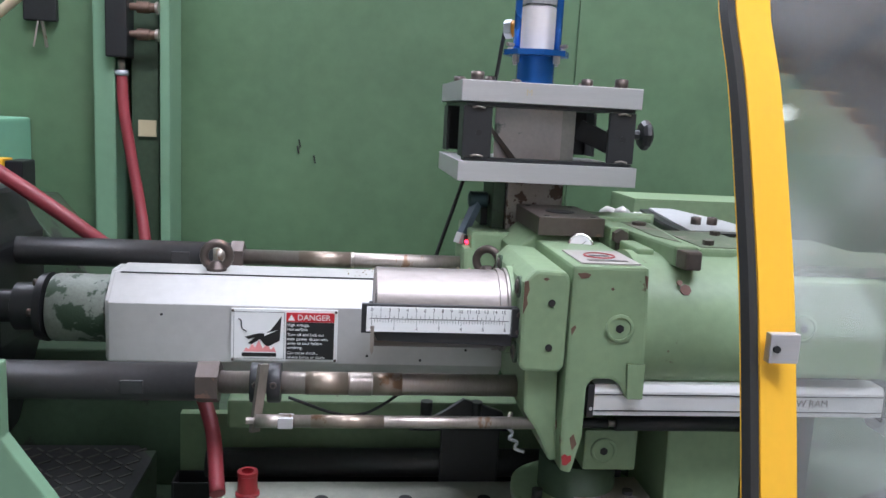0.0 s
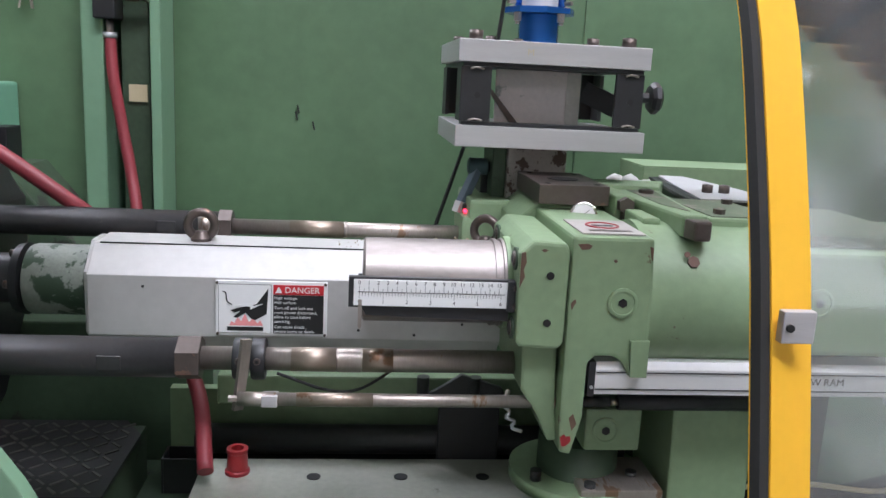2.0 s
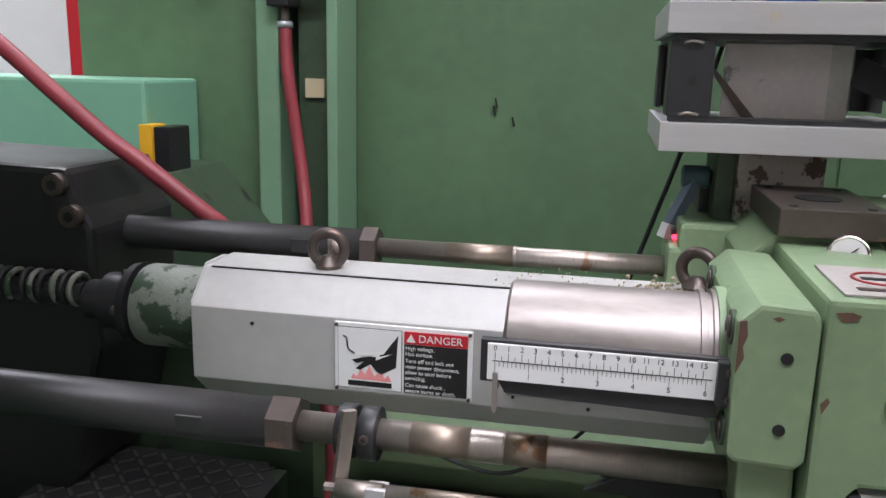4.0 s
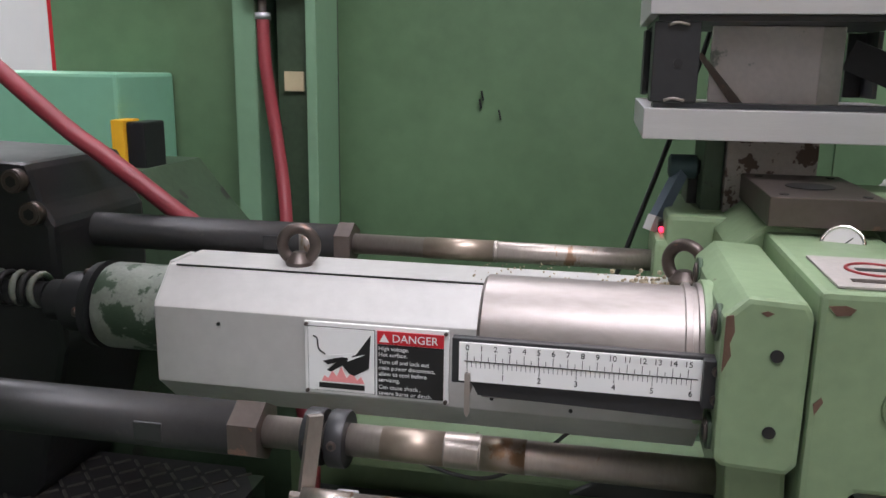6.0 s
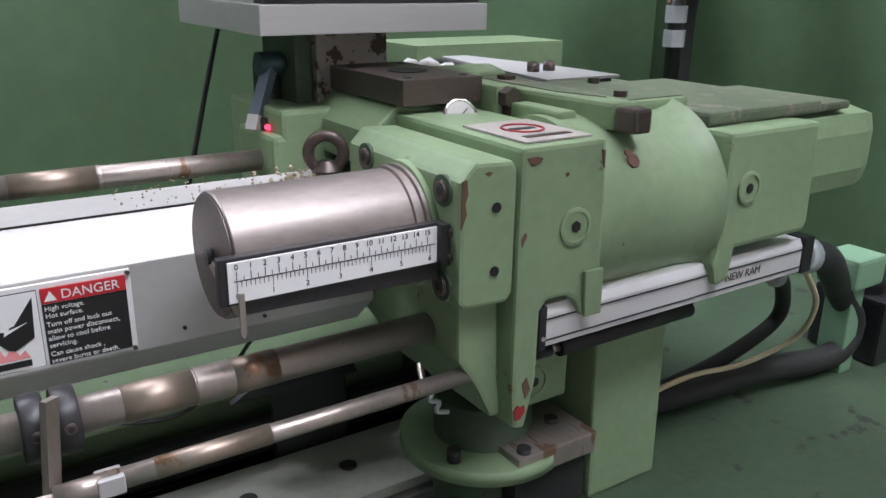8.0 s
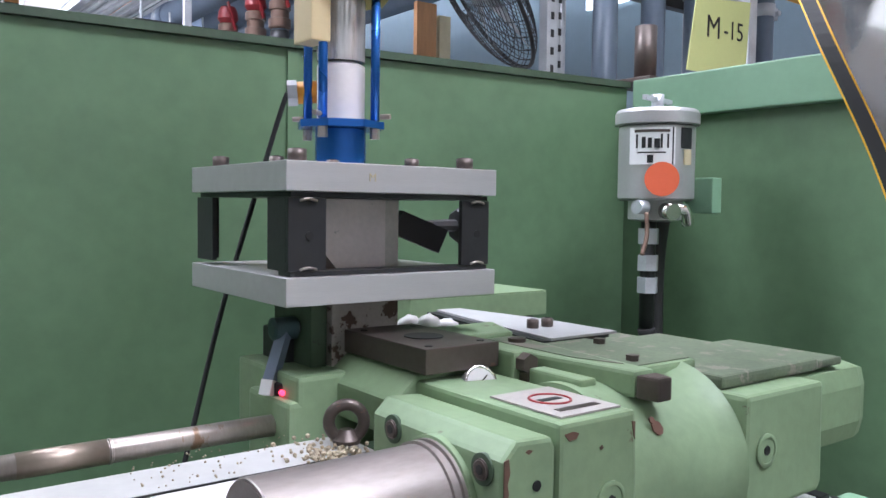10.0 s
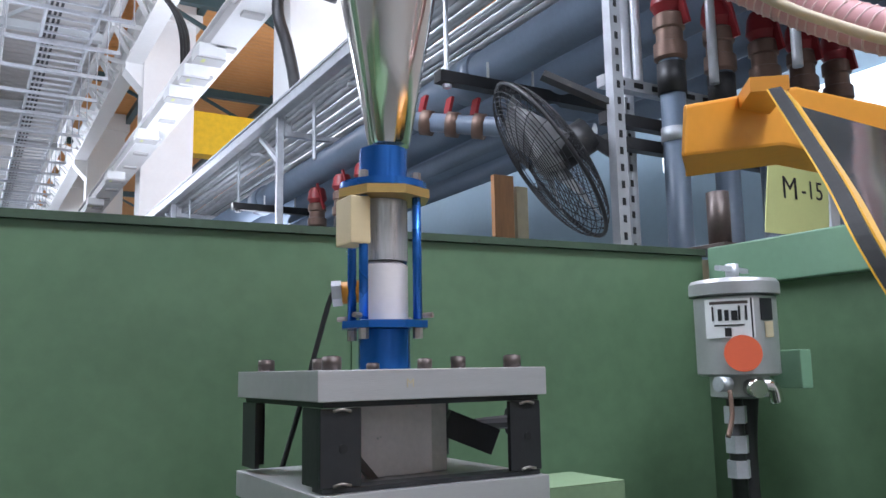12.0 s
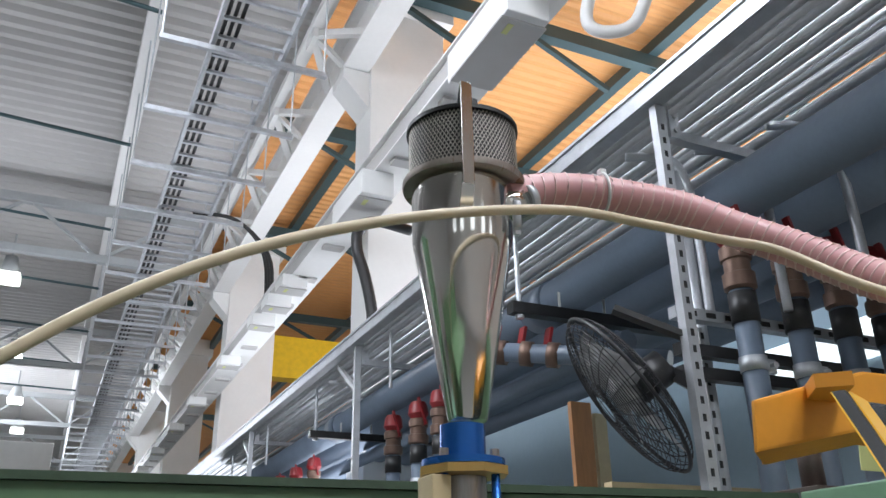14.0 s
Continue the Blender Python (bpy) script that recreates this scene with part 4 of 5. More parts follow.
er = thing("ejector_rod", "thin stained steel rod beneath the front tie rod", "rod")
part("shaft", cyl((-0.145, 0.83, 1.1125), (0.215, 0.83, 1.1125), 0.0073, seg=24), STEEL, er)
part("worn_band", cyl((-0.085, 0.83, 1.1125), (-0.002, 0.83, 1.1125), 0.0077, seg=24), TINTED, er)
part("end_piece", cyl((-0.148, 0.83, 1.1125), (-0.108, 0.83, 1.1125), 0.0078, seg=20), STEEL, er)
part("wrench_flat", box(-0.122, -0.105, 0.8215, 0.838, 1.106, 1.119, 0.001), ALU, er)
part("end_bolt", cyl((-0.158, 0.83, 1.1125), (-0.148, 0.83, 1.1125), 0.004, seg=6), STEEL, er)
solo("thin_cable", sweep([(-0.12, 0.97, 1.09), (-0.06, 0.98, 1.065), (-0.02, 0.98, 1.065), (0.02, 0.99, 1.085), (0.05, 1.0, 1.11)], 0.002, 8), RUBBER, "thin black cable looping under the rods", "cable")

# small fittings under the platen
spr = thing("spring_clip", "bent bright wire clip hanging by the platen foot", "clip")
part("coil", sweep([(0.150, 0.86, 1.095), (0.157, 0.858, 1.088), (0.153, 0.856, 1.082), (0.163, 0.855, 1.078), (0.160, 0.855, 1.07), (0.172, 0.854, 1.066)], 0.0022, 6, 5), GALV, spr)
part("pin", cyl((0.150, 0.86, 1.095), (0.158, 0.88, 1.105), 0.003, seg=8), STEEL, spr)

# platens
fp = thing("front_platen", "green painted cast front platen with chipped edges", "platen")
p1 = part("pad", prism([(0.146, 1.287), (0.16, 1.301), (0.196, 1.299), (0.2005, 1.29), (0.2, 1.19), (0.194, 1.182), (0.152, 1.184), (0.147, 1.19)], 0.806, 0.985, 0.004), GREEN, fp)
part("plate", prism([(0.2015, 1.308), (0.2895, 1.308), (0.293, 1.25), (0.294, 1.19), (0.294, 1.158), (0.289, 1.153), (0.275, 1.153), (0.266, 1.17), (0.256, 1.176), (0.235, 1.176), (0.228, 1.168), (0.2275, 1.106), (0.217, 1.061), (0.204, 1.064), (0.2015, 1.1)], 0.803, 1.02, 0.004), GREEN, fp)
part("lower_web", prism([(0.158, 1.183), (0.1975, 1.183), (0.201, 1.105), (0.208, 1.07), (0.195, 1.068), (0.18, 1.10), (0.16, 1.13)], 0.822, 1.0, 0.004), GREEN, fp)
part("foot_block", box(0.249, 0.317, 0.86, 0.98, 1.039, 1.092, 0.004), GREEN, fp)
part("red_chip", prism([(0.204, 1.082), (0.208, 1.086), (0.211, 1.083), (0.215, 1.084), (0.216, 1.078), (0.2105, 1.072), (0.206, 1.072)], 0.8018, 0.8032), REDPLASTIC, fp)
for z in (1.264, 1.212):
    part("tapped_hole", cyl((0.18, 0.8055, z), (0.18, 0.8045, z), 0.0042, seg=18), INK, fp)
for y, z in ((0.828, 1.277), (0.828, 1.2), (0.95, 1.28)):
    h = part("bolt_recess", cyl((0.148, y, z), (0.1445, y, z), 0.0125, seg=24), DARKGREEN, fp)
    screw(0.1444, y, z, 0.0085, 0.0015, h, (-1, 0, 0), "cap_screw")
for x, z, y in ((0.26, 1.237, 0.803), (0.274, 1.065, 0.86)):
    pl = part("plug", lathe([(0.0165, 0), (0.0165, -0.002), (0.015, -0.0028), (0.013, -0.0028), (0.0125, -0.0015), (0.011, -0.0015)], (x, y, z), "y", 32), GREEN, fp)
    part("socket", cyl((x, y - 0.0016, z), (x, y - 0.0024, z), 0.0052, seg=6), INK, pl)
CHIP = mat("chipped_paint", (0.11, 0.06, 0.04), 0.6, 0, 0.3, 60)
for poly, y in (([(0.1475, 1.288), (0.152, 1.289), (0.1535, 1.278), (0.151, 1.270), (0.1525, 1.262), (0.1475, 1.25)], 0.8055), ([(0.168, 1.2915), (0.172, 1.293), (0.176, 1.2915), (0.172, 1.289)], 0.8055),
                ([(0.206, 1.2995), (0.216, 1.3005), (0.222, 1.2985), (0.219, 1.2945), (0.211, 1.2935)], 0.8022), ([(0.2845, 1.299), (0.2885, 1.298), (0.2885, 1.283), (0.2865, 1.288)], 0.8022),
                ([(0.2035, 1.235), (0.208, 1.24), (0.2095, 1.237), (0.205, 1.228)], 0.8022), ([(0.246, 1.283), (0.249, 1.2845), (0.2505, 1.282), (0.248, 1.2805)], 0.8022),
                ([(0.212, 1.105), (0.2165, 1.11), (0.221, 1.098), (0.216, 1.09)], 0.8022)):
    part("paint_chip", prism(poly, y, y + 0.0008), CHIP, fp)
part("tooth", prism([(0.272, 1.196), (0.2935, 1.196), (0.2935, 1.154), (0.275, 1.154)], 0.7985, 0.8025, 0.001), GREEN, fp)
part("flange_boss", lathe([(0.047, 0.140), (0.053, 0.141), (0.053, 0.149)], (0, 0.885, 1.2365), "x", 48), GREEN, fp)
npl = thing("warning_plate", "small metal warning plate on top of platen", "plate")
part("plate", box(0.213, 0.283, 0.814, 0.90, 1.3085, 1.310), mat("dusty_print", (0.4, 0.37, 0.345), 0.5, 0.1, 0.2, 20), npl)
part("printed_ring", torus((0.248, 0.862, 1.3103), 0.018, 0.0012, (0, 0, 1)), REDPLASTIC, npl)
part("print_bars", box(0.225, 0.272, 0.826, 0.834, 1.3101, 1.3105), RUSTY, npl)
part("pictogram", box(0.236, 0.26, 0.858, 0.866, 1.3101, 1.3105), INK, npl)
hyd = thing("hydraulic_cylinder", "green painted hydraulic cylinder body with chipped paint", "cylinder")
part("barrel", lathe([(0.08, 0.289), (0.088, 0.29), (0.088, 0.42), (0.092, 0.438), (0.097, 0.446)], (0, 0.892, 1.225), "x", 64), GREEN, hyd)
for dx, dz, s in ((0, 0, 1), (0.012, -0.014, 0.6), (-0.008, 0.008, 0.5)):
    a = radians(38)
    y, z = 0.892 - 0.0885 * math.cos(a), 1.225 + 0.0885 * math.sin(a)
    part("paint_chip", cyl((0.342 + dx, y, z + dz), (0.342 + dx, y - 0.0012, z + dz + 0.0008), 0.007 * s, seg=7), mat("bare_rust", (0.12, 0.055, 0.035), 0.6, 0, 0.3, 60), hyd)
rp = thing("rear_platen", "green painted cast rear platen", "platen")
part("plate", prism([(0.447, 1.298), (0.585, 1.298), (0.588, 1.19), (0.58, 1.182), (0.472, 1.182), (0.468, 1.15), (0.449, 1.146), (0.441, 1.17), (0.4465, 1.19)], 0.80, 1.0, 0.005), GREEN, rp)
pl = part("plug", lathe([(0.0165, 0), (0.0165, -0.002), (0.015, -0.0028), (0.013, -0.0028), (0.0125, -0.0015), (0.011, -0.0015)], (0.48, 0.80, 1.242), "y", 32), GREEN, rp)
part("socket", cyl((0.48, 0.7984, 1.242), (0.48, 0.7976, 1.242), 0.0052, seg=6), INK, pl)
part("top_cap", box(0.45, 0.63, 0.83, 1.05, 1.2985, 1.312, 0.004), DUSTY, rp)
mot = thing("screw_motor", "green domed motor housing behind the rear platen", "motor")
part("housing", box(0.592, 0.765, 0.835, 1.0, 1.198, 1.296, 0.028), GREEN, mot)
part("end_cover", box(0.60, 0.70, 0.84, 0.99, 1.2965, 1.306, 0.003), DUSTY, mot)
part("foot", box(0.60, 0.66, 0.86, 0.98, 1.16, 1.199, 0.003), GREEN, mot)
sup = thing("support_leg", "green steel support leg under the cylinder", "leg")
part("upright", prism([(0.36, 0.9), (0.46, 0.9), (0.455, 1.17), (0.40, 1.17), (0.355, 1.1)], 0.86, 0.99, 0.004), GREEN, sup)
part("pivot_base", cyl((0.26, 0.92, 0.975), (0.26, 0.92, 0.99), 0.085, seg=40), GREEN, sup)
part("pivot_post", cyl((0.26, 0.92, 0.84), (0.26, 0.92, 1.035), 0.05, seg=32), DARKGREEN, sup)
for k in range(5):
    part("bolt", cyl((0.26 + 0.07 * math.cos(k - 2.6), 0.92 + 0.07 * math.sin(k - 2.6), 0.99), (0.26 + 0.07 * math.cos(k - 2.6), 0.92 + 0.07 * math.sin(k - 2.6), 1.003), 0.007, seg=12), DARKSTEEL, sup)
lin = thing("linear_transducer", "long aluminium position transducer with black end cap", "transducer")
part("profile", prism([(0.808, 1.131), (0.808, 1.160), (0.812, 1.168), (0.84, 1.168), (0.84, 1.131)], 0.239, 0.60, 0.0008, axis="x"), EXTRUDED, lin)
for z in (1.1365, 1.156):
    part("groove", box(0.24, 0.599, 0.8068, 0.8078, z, z + 0.0012), DARKSTEEL, lin)
part("end_cap", box(0.231, 0.2388, 0.806, 0.842, 1.129, 1.169, 0.001), BLACK, lin)
part("end_cap", box(0.6, 0.618, 0.806, 0.842, 1.129, 1.169, 0.001), BLACK, lin)
part("cap_screw", cyl((0.235, 0.806, 1.14), (0.235, 0.8045, 1.14), 0.002, seg=10), ALU, lin)
lettering("marking", "NEW RAM", 0.012, Matrix.Translation((0.50, 0.8066, 1.148)) @ pose(0, 0, 0, 90), RUSTY, lin)
ro = thing("transducer_rod", "black rod end below the transducer", "rod")
part("rod", cyl((0.226, 0.83, 1.113), (0.265, 0.83, 1.113), 0.006, seg=16), BLACK, ro)
part("tip", cyl((0.265, 0.83, 1.113), (0.275, 0.83, 1.113), 0.004, seg=12), STEEL, ro)
part("stem", cyl((0.275, 0.83, 1.113), (0.45, 0.83, 1.113), 0.009, seg=12), BLACK, ro)
random.seed(9)
bm = bmesh.new()
for k in range(150):
    bmesh.ops.create_icosphere(bm, subdivisions=1, radius=random.uniform(0.0014, 0.0028), matrix=Matrix.Translation((random.gauss(0.118, 0.018), random.gauss(1.0, 0.012) if k % 3 else random.gauss(1.02, 0.02), 1.248 + abs(random.gauss(0, 0.0025)))))
for k in range(70):
    bmesh.ops.create_icosphere(bm, subdivisions=1, radius=random.uniform(0.0006, 0.0013), matrix=Matrix.Translation((random.uniform(-0.05, 0.12), random.uniform(1.005, 1.09), 1.2475)))
solo("spilled_pellets", bm, PELLET, "spilled plastic pellets on top of the cover", "pellets", kind="stuff")

# ---- feed throat and slide on top ----
ft = thing("feed_throat", "green cast feed throat with dark steel flange", "feed throat")
part("base", prism([(0.175, 1.255), (0.30, 1.255), (0.30, 1.298), (0.285, 1.315), (0.205, 1.315), (0.175, 1.29)], 0.995, 1.22, 0.004), GREEN, ft)
part("rear_base", box(0.13, 0.24, 1.10, 1.25, 1.22, 1.30, 0.005), GREEN, ft)
part("side_block", box(0.12, 0.21, 1.10, 1.2, 1.20, 1.275, 0.006), GREEN, ft)
sl = part("flange", box(0.2, 0.29, 0.978, 1.13, 1.3155, 1.34, 0.0012), RUSTY, ft)
part("feed_hole", lathe([(0.0205, 0.0), (0.0205, 0.0006), (0.0185, 0.0006)], (0.245, 1.045, 1.3403), seg=32), INK, sl)
for x, y in ((0.213, 0.992), (0.277, 0.992), (0.213, 1.11), (0.277, 1.11)):
    part("bolt_hole", cyl((x, y, 1.3402), (x, y, 1.3408), 0.004, seg=14), INK, sl)
part("chute", box(0.185, 0.27, 1.13, 1.22, 1.3, 1.376, 0.002), mat("speckled_steel", (0.3, 0.27, 0.25), 0.5, 0.5, 0.2, 20, 0.1, (0.08, 0.05, 0.04), 0.53, 60), ft)
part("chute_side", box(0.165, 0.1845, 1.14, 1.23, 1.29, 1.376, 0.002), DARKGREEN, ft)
for y in (1.01, 1.035):
    part("tapped_hole", cyl((0.223 if y < 1.02 else 0.25, 0.9945, 1.285), (0.223 if y < 1.02 else 0.25, 0.9935, 1.285), 0.0065, seg=16), DARKGREEN, ft)
gau = thing("pressure_gauge", "round dial gauge with white face", "gauge")
gd = (Vector((-0.28, -1, 0.52))).normalized()
gc = Vector((0.254, 0.962, 1.306))
part("case", cyl(gc + gd * -0.016, gc, 0.0165, seg=28), SILVER, gau)
part("dial_face", cyl(gc, gc + gd * 0.0006, 0.0145, seg=28), COVER, gau)
part("bezel", torus(gc, 0.0155, 0.0016, gd), CHROME, gau)
part("needle", bar(gc + gd * 0.001, gc + gd * 0.001 + Vector((0.007, 0, 0.006)), 0.0012, 0.0006), INK, gau)
part("stem", cyl(gc - gd * 0.016, gc - gd * 0.03 + Vector((0, 0, -0.012)), 0.006, seg=12), BROWN, gau)
lev = thing("clamp_lever", "grey adjustable clamping lever on black stud", "lever")
part("stud", cyl((0.158, 1.17, 1.34), (0.20, 1.17, 1.34), 0.008, seg=16), BLACK, lev)
part("hub", lathe([(0.008, 0.133), (0.0125, 0.135), (0.0125, 0.161), (0.009, 0.163)], (0, 1.17, 1.34), "x", 20), TEAL, lev)
part("arm", bar((0.146, 1.165, 1.335), (0.124, 1.152, 1.288), 0.013, 0.011), PIPEBLUE, lev)
part("tip", bar((0.124, 1.152, 1.289), (0.119, 1.149, 1.274), 0.014, 0.012), WHITE, lev)
ws = thing("proximity_switch", "small black sensor with lit red indicator", "sensor")
part("body", box(0.125, 0.168, 1.135, 1.16, 1.262, 1.288, 0.003), BLACK, ws)
part("mount", box(0.155, 0.185, 1.18, 1.24, 1.262, 1.335, 0.003), BLACK, ws)
part("bracket", box(0.150, 0.1695, 1.1605, 1.1795, 1.266, 1.284, 0.002), BLACK, ws)
part("indicator", cyl((0.128, 1.1345, 1.279), (0.128, 1.13, 1.279), 0.0028, seg=12), LED, ws)
# toggle arm and plates
arm = thing("swivel_arm", "green cast swivel arm along the top with bare worn tip", "arm")
part("lever", prism([(0.322, 1.06), (0.318, 0.97), (0.326, 0.91), (0.334, 0.842), (0.362, 0.842), (0.366, 0.91), (0.372, 0.97), (0.385, 1.06)], 1.303, 1.328, 0.004, axis="z"), GREEN, arm)
part("front_tip", prism([(0.334, 0.841), (0.338, 0.818), (0.357, 0.818), (0.362, 0.841)], 1.303, 1.325, 0.003, axis="z"), RUSTY, arm, "worn bare metal tip")
part("rib", box(0.300, 0.321, 0.875, 0.945, 1.296, 1.318, 0.003), GREEN, arm)
part("rear_block", prism([(0.292, 1.14), (0.292, 0.958), (0.316, 0.955), (0.317, 1.062), (0.386, 1.064), (0.42, 1.14)], 1.295, 1.332, 0.004, axis="z"), GREEN, arm)
part("dust_film", prism([(0.335, 1.05), (0.335, 0.92), (0.352, 0.87), (0.358, 0.92), (0.372, 1.05)], 1.3283, 1.3289, axis="z"), DUSTY, arm, "dust lying on the casting")
part("pivot_pin", lathe([(0.009, 1.328), (0.010, 1.329), (0.010, 1.333), (0.006, 1.334)], (0.352, 1.02, 0), seg=20), RUSTY, arm)
for x, z, r in ((0.303, 1.321, 0.0105), (0.306, 1.308, 0.008)):
    part("stop_bolt", cyl((x, 0.945, z), (x, 0.957, z), r, seg=6), RUSTY, arm)
arb = thing("guide_block", "green cast guide block with dusty top", "block")
part("body", box(0.378, 0.47, 0.875, 1.03, 1.27, 1.321, 0.004), GREEN, arb)
part("dusty_top", box(0.383, 0.465, 0.88, 1.025, 1.3213, 1.3222), DUSTY, arb)
for x, y in ((0.40, 0.90), (0.45, 0.99)):
    part("bolt_head", cyl((x, y, 1.3223), (x, y, 1.328), 0.007, seg=6), RUSTY, arb)
sp = thing("sliding_cover_plate", "grey steel sheet cover plate with two cap screws", "plate")
part("sheet", prism([(0.447, 1.064), (0.564, 1.064), (0.562, 1.2), (0.535, 1.355), (0.493, 1.357), (0.461, 1.169)], 1.3148, 1.318, axis="z"), DULLWHITE, sp)
part("gasket", prism([(0.438, 1.07), (0.556, 1.07), (0.554, 1.2), (0.527, 1.362), (0.478, 1.362), (0.448, 1.169)], 1.3095, 1.3146, axis="z"), BLACK, sp)
for x in (0.488, 0.514):
    screw(x, 1.14, 1.318, 0.008, 0.011, sp)
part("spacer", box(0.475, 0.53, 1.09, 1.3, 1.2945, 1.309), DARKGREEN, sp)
ts = thing("rear_cover", "light green folded sheet cover at the rear", "cover")
part("top", box(0.488, 0.784, 1.42, 1.56, 1.3255, 1.328, 0.0006), GREEN, ts)
part("front_fold", box(0.488, 0.784, 1.42, 1.4225, 1.285, 1.3253, 0.0006), GREEN, ts)
part("end_fold", box(0.488, 0.4905, 1.4228, 1.56, 1.285, 1.3253, 0.0006), GREEN, ts)
part("end_fold", box(0.7815, 0.784, 1.4228, 1.56, 1.285, 1.3253, 0.0006), GREEN, ts)
# supports under the decks, their shade put into the dark green
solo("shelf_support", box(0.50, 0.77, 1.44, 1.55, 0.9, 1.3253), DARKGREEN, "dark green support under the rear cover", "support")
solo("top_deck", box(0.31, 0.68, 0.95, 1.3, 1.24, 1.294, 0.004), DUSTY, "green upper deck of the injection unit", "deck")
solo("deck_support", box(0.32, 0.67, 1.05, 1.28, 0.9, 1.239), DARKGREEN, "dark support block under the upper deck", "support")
solo("rag_wad", sweep([(0.385, 1.30, 1.302), (0.392, 1.285, 1.316), (0.405, 1.278, 1.310), (0.410, 1.262, 1.319), (0.424, 1.262, 1.309), (0.436, 1.25, 1.312), (0.446, 1.252, 1.302)], 0.009, 8, 5, 0.0014), COVER, "crumpled white rag wad lying on the deck", "rag")

# ---- hopper stand ----
hs = thing("hopper_slide", "aluminium plates on black welded frame carrying the hopper", "frame")
for nm, z0, z1 in (("top_plate", 1.487, 1.516), ("bottom_plate", 1.376, 1.404)):
    part(nm, box(0.1, 0.359, 1.067, 1.317, z0, z1, 0.001), ALU, hs)
for z0, z1 in ((1.4045, 1.409), (1.4815, 1.4865)):
    part("flange_strip", box(0.108, 0.352, 1.074, 1.31, z0, z1), BLACK, hs) if z0 > 1.45 else part("flange_strip", box(0.108, 0.352, 1.074, 1.1, z0, z1), BLACK, hs)
for x0, x1, y0, y1 in ((0.105, 0.146, 1.073, 1.079), (0.315, 0.354, 1.073, 1.079)):
    po = part("corner_post", box(x0, x1, y0, y1, 1.4095, 1.481, 0.001), BLACK, hs)
    part("side_flange", box(x0 if x0 < 0.2 else x1 - 0.005, x0 + 0.005 if x0 < 0.2 else x1, y1, y1 + 0.04, 1.4095, 1.481), BLACK, po)
    part("hole", cyl(((x0 + x1) / 2 + 0.002, y0, 1.444), ((x0 + x1) / 2 + 0.002, y0 - 0.001, 1.444), 0.0042, seg=16), INK, po)
    for z in (1.411, 1.478):
        part("weld", sweep([(x0 + 0.012, y0 - 0.001, z), (x0 + 0.02, y0 - 0.003, z + 0.002), (x0 + 0.03, y0 - 0.001, z)], 0.0015, 6, 3), STEEL, po)
for x0 in (0.105, 0.349):
    part("rear_post", box(x0, x0 + 0.005, 1.265, 1.308, 1.4095, 1.481), BLACK, hs)
    part("rear_post_web", box(min(x0, 0.33), min(x0, 0.33) + 0.025, 1.308, 1.312, 1.4095, 1.481), BLACK, hs)
part("gate_plate", box(0.165, 0.268, 1.155, 1.16, 1.4045, 1.481, 0.001), mat("dusty_window", (0.76, 0.69, 0.67), 0.35, 0.0, 0.15, 14, 0.03, (0.28, 0.3, 0.27), 0.55, 12), hs)
part("gate_window", box(0.19, 0.29, 1.161, 1.225, 1.4045, 1.481, 0.001), mat("resin_block", (0.6, 0.57, 0.53), 0.4, 0.1, 0.2, 14, 0.05), hs)
part("side_gusset", prism([(0.15, 1.455), (0.156, 1.455), (0.20, 1.4045), (0.188, 1.4045)], 1.148, 1.1545), RUSTY, hs)
ar = part("slide_arm", bar((0.30, 1.18, 1.455), (0.352, 1.16, 1.432), 0.02, 0.03), BLACK, hs)
kn = part("star_knob", lathe([(0.006, 0.32), (0.008, 0.356), (0.008, 0.372), (0.02, 0.374), (0.024, 0.379), (0.024, 0.386), (0.017, 0.391)], (0.034, 1.203, 1.45), "x", 8), BLACK, hs)
for x, y, r in ((0.125, 1.095, 0.0095), (0.335, 1.095, 0.0095), (0.125, 1.29, 0.0095), (0.335, 1.29, 0.0095), (0.165, 1.225, 0.0085), (0.30, 1.15, 0.0085), (0.27, 1.27, 0.0085), (0.19, 1.14, 0.007)):
    screw(x, y, 1.516, r, 0.0125 if r > 0.008 else 0.006, hs)
lettering("punched_mark", "M", 0.012, Matrix.Translation((0.195, 1.0666, 1.502)) @ pose(0, 0, 0, 90), BEIGE, hs)

# ---- sight glass and cyclone loader ----
CX, CY = 0.228, 1.19
sgc = thing("material_sight_tube", "blue anodised sight tube filled with white resin", "sight tube")
part("base_collar", lathe([(0.029, 1.5165), (0.029, 1.56)], (CX, CY, 0), seg=40), BLUE, sgc)
part("lower_flange", lathe([(0.03, 1.5605), (0.051, 1.561), (0.051, 1.569), (0.03, 1.5695)], (CX, CY, 0), seg=8), BLUE, sgc)
part("resin", lathe([(0.0272, 1.57), (0.0272, 1.632), (0.02, 1.636)], (CX, CY, 0), seg=40), RESIN, sgc, "pale resin filling the lower tube")
part("tube", lathe([(0.0275, 1.6365), (0.0275, 1.706)], (CX, CY, 0), seg=40), mat("dusty_clear_tube", (0.5, 0.49, 0.49), 0.2, 0.35, 0.25, 5, 0.02, (0.3, 0.3, 0.31), 0.58, 9, (6, 6, 0.6)), sgc)
part("yellow_flange", lathe([(0.028, 1.7065), (0.055, 1.707), (0.055, 1.717), (0.03, 1.7175)], (CX, CY, 0), seg=8), BRASS, sgc)
part("upper_flange", lathe([(0.028, 1.7178), (0.05, 1.718), (0.05, 1.726), (0.03, 1.7265)], (CX, CY, 0), seg=40), BLUE, sgc)
part("upper_collar", lathe([(0.0265, 1.727), (0.0275, 1.7275), (0.0275, 1.767), (0.025, 1.768)], (CX, CY, 0), seg=40), BLUE, sgc)
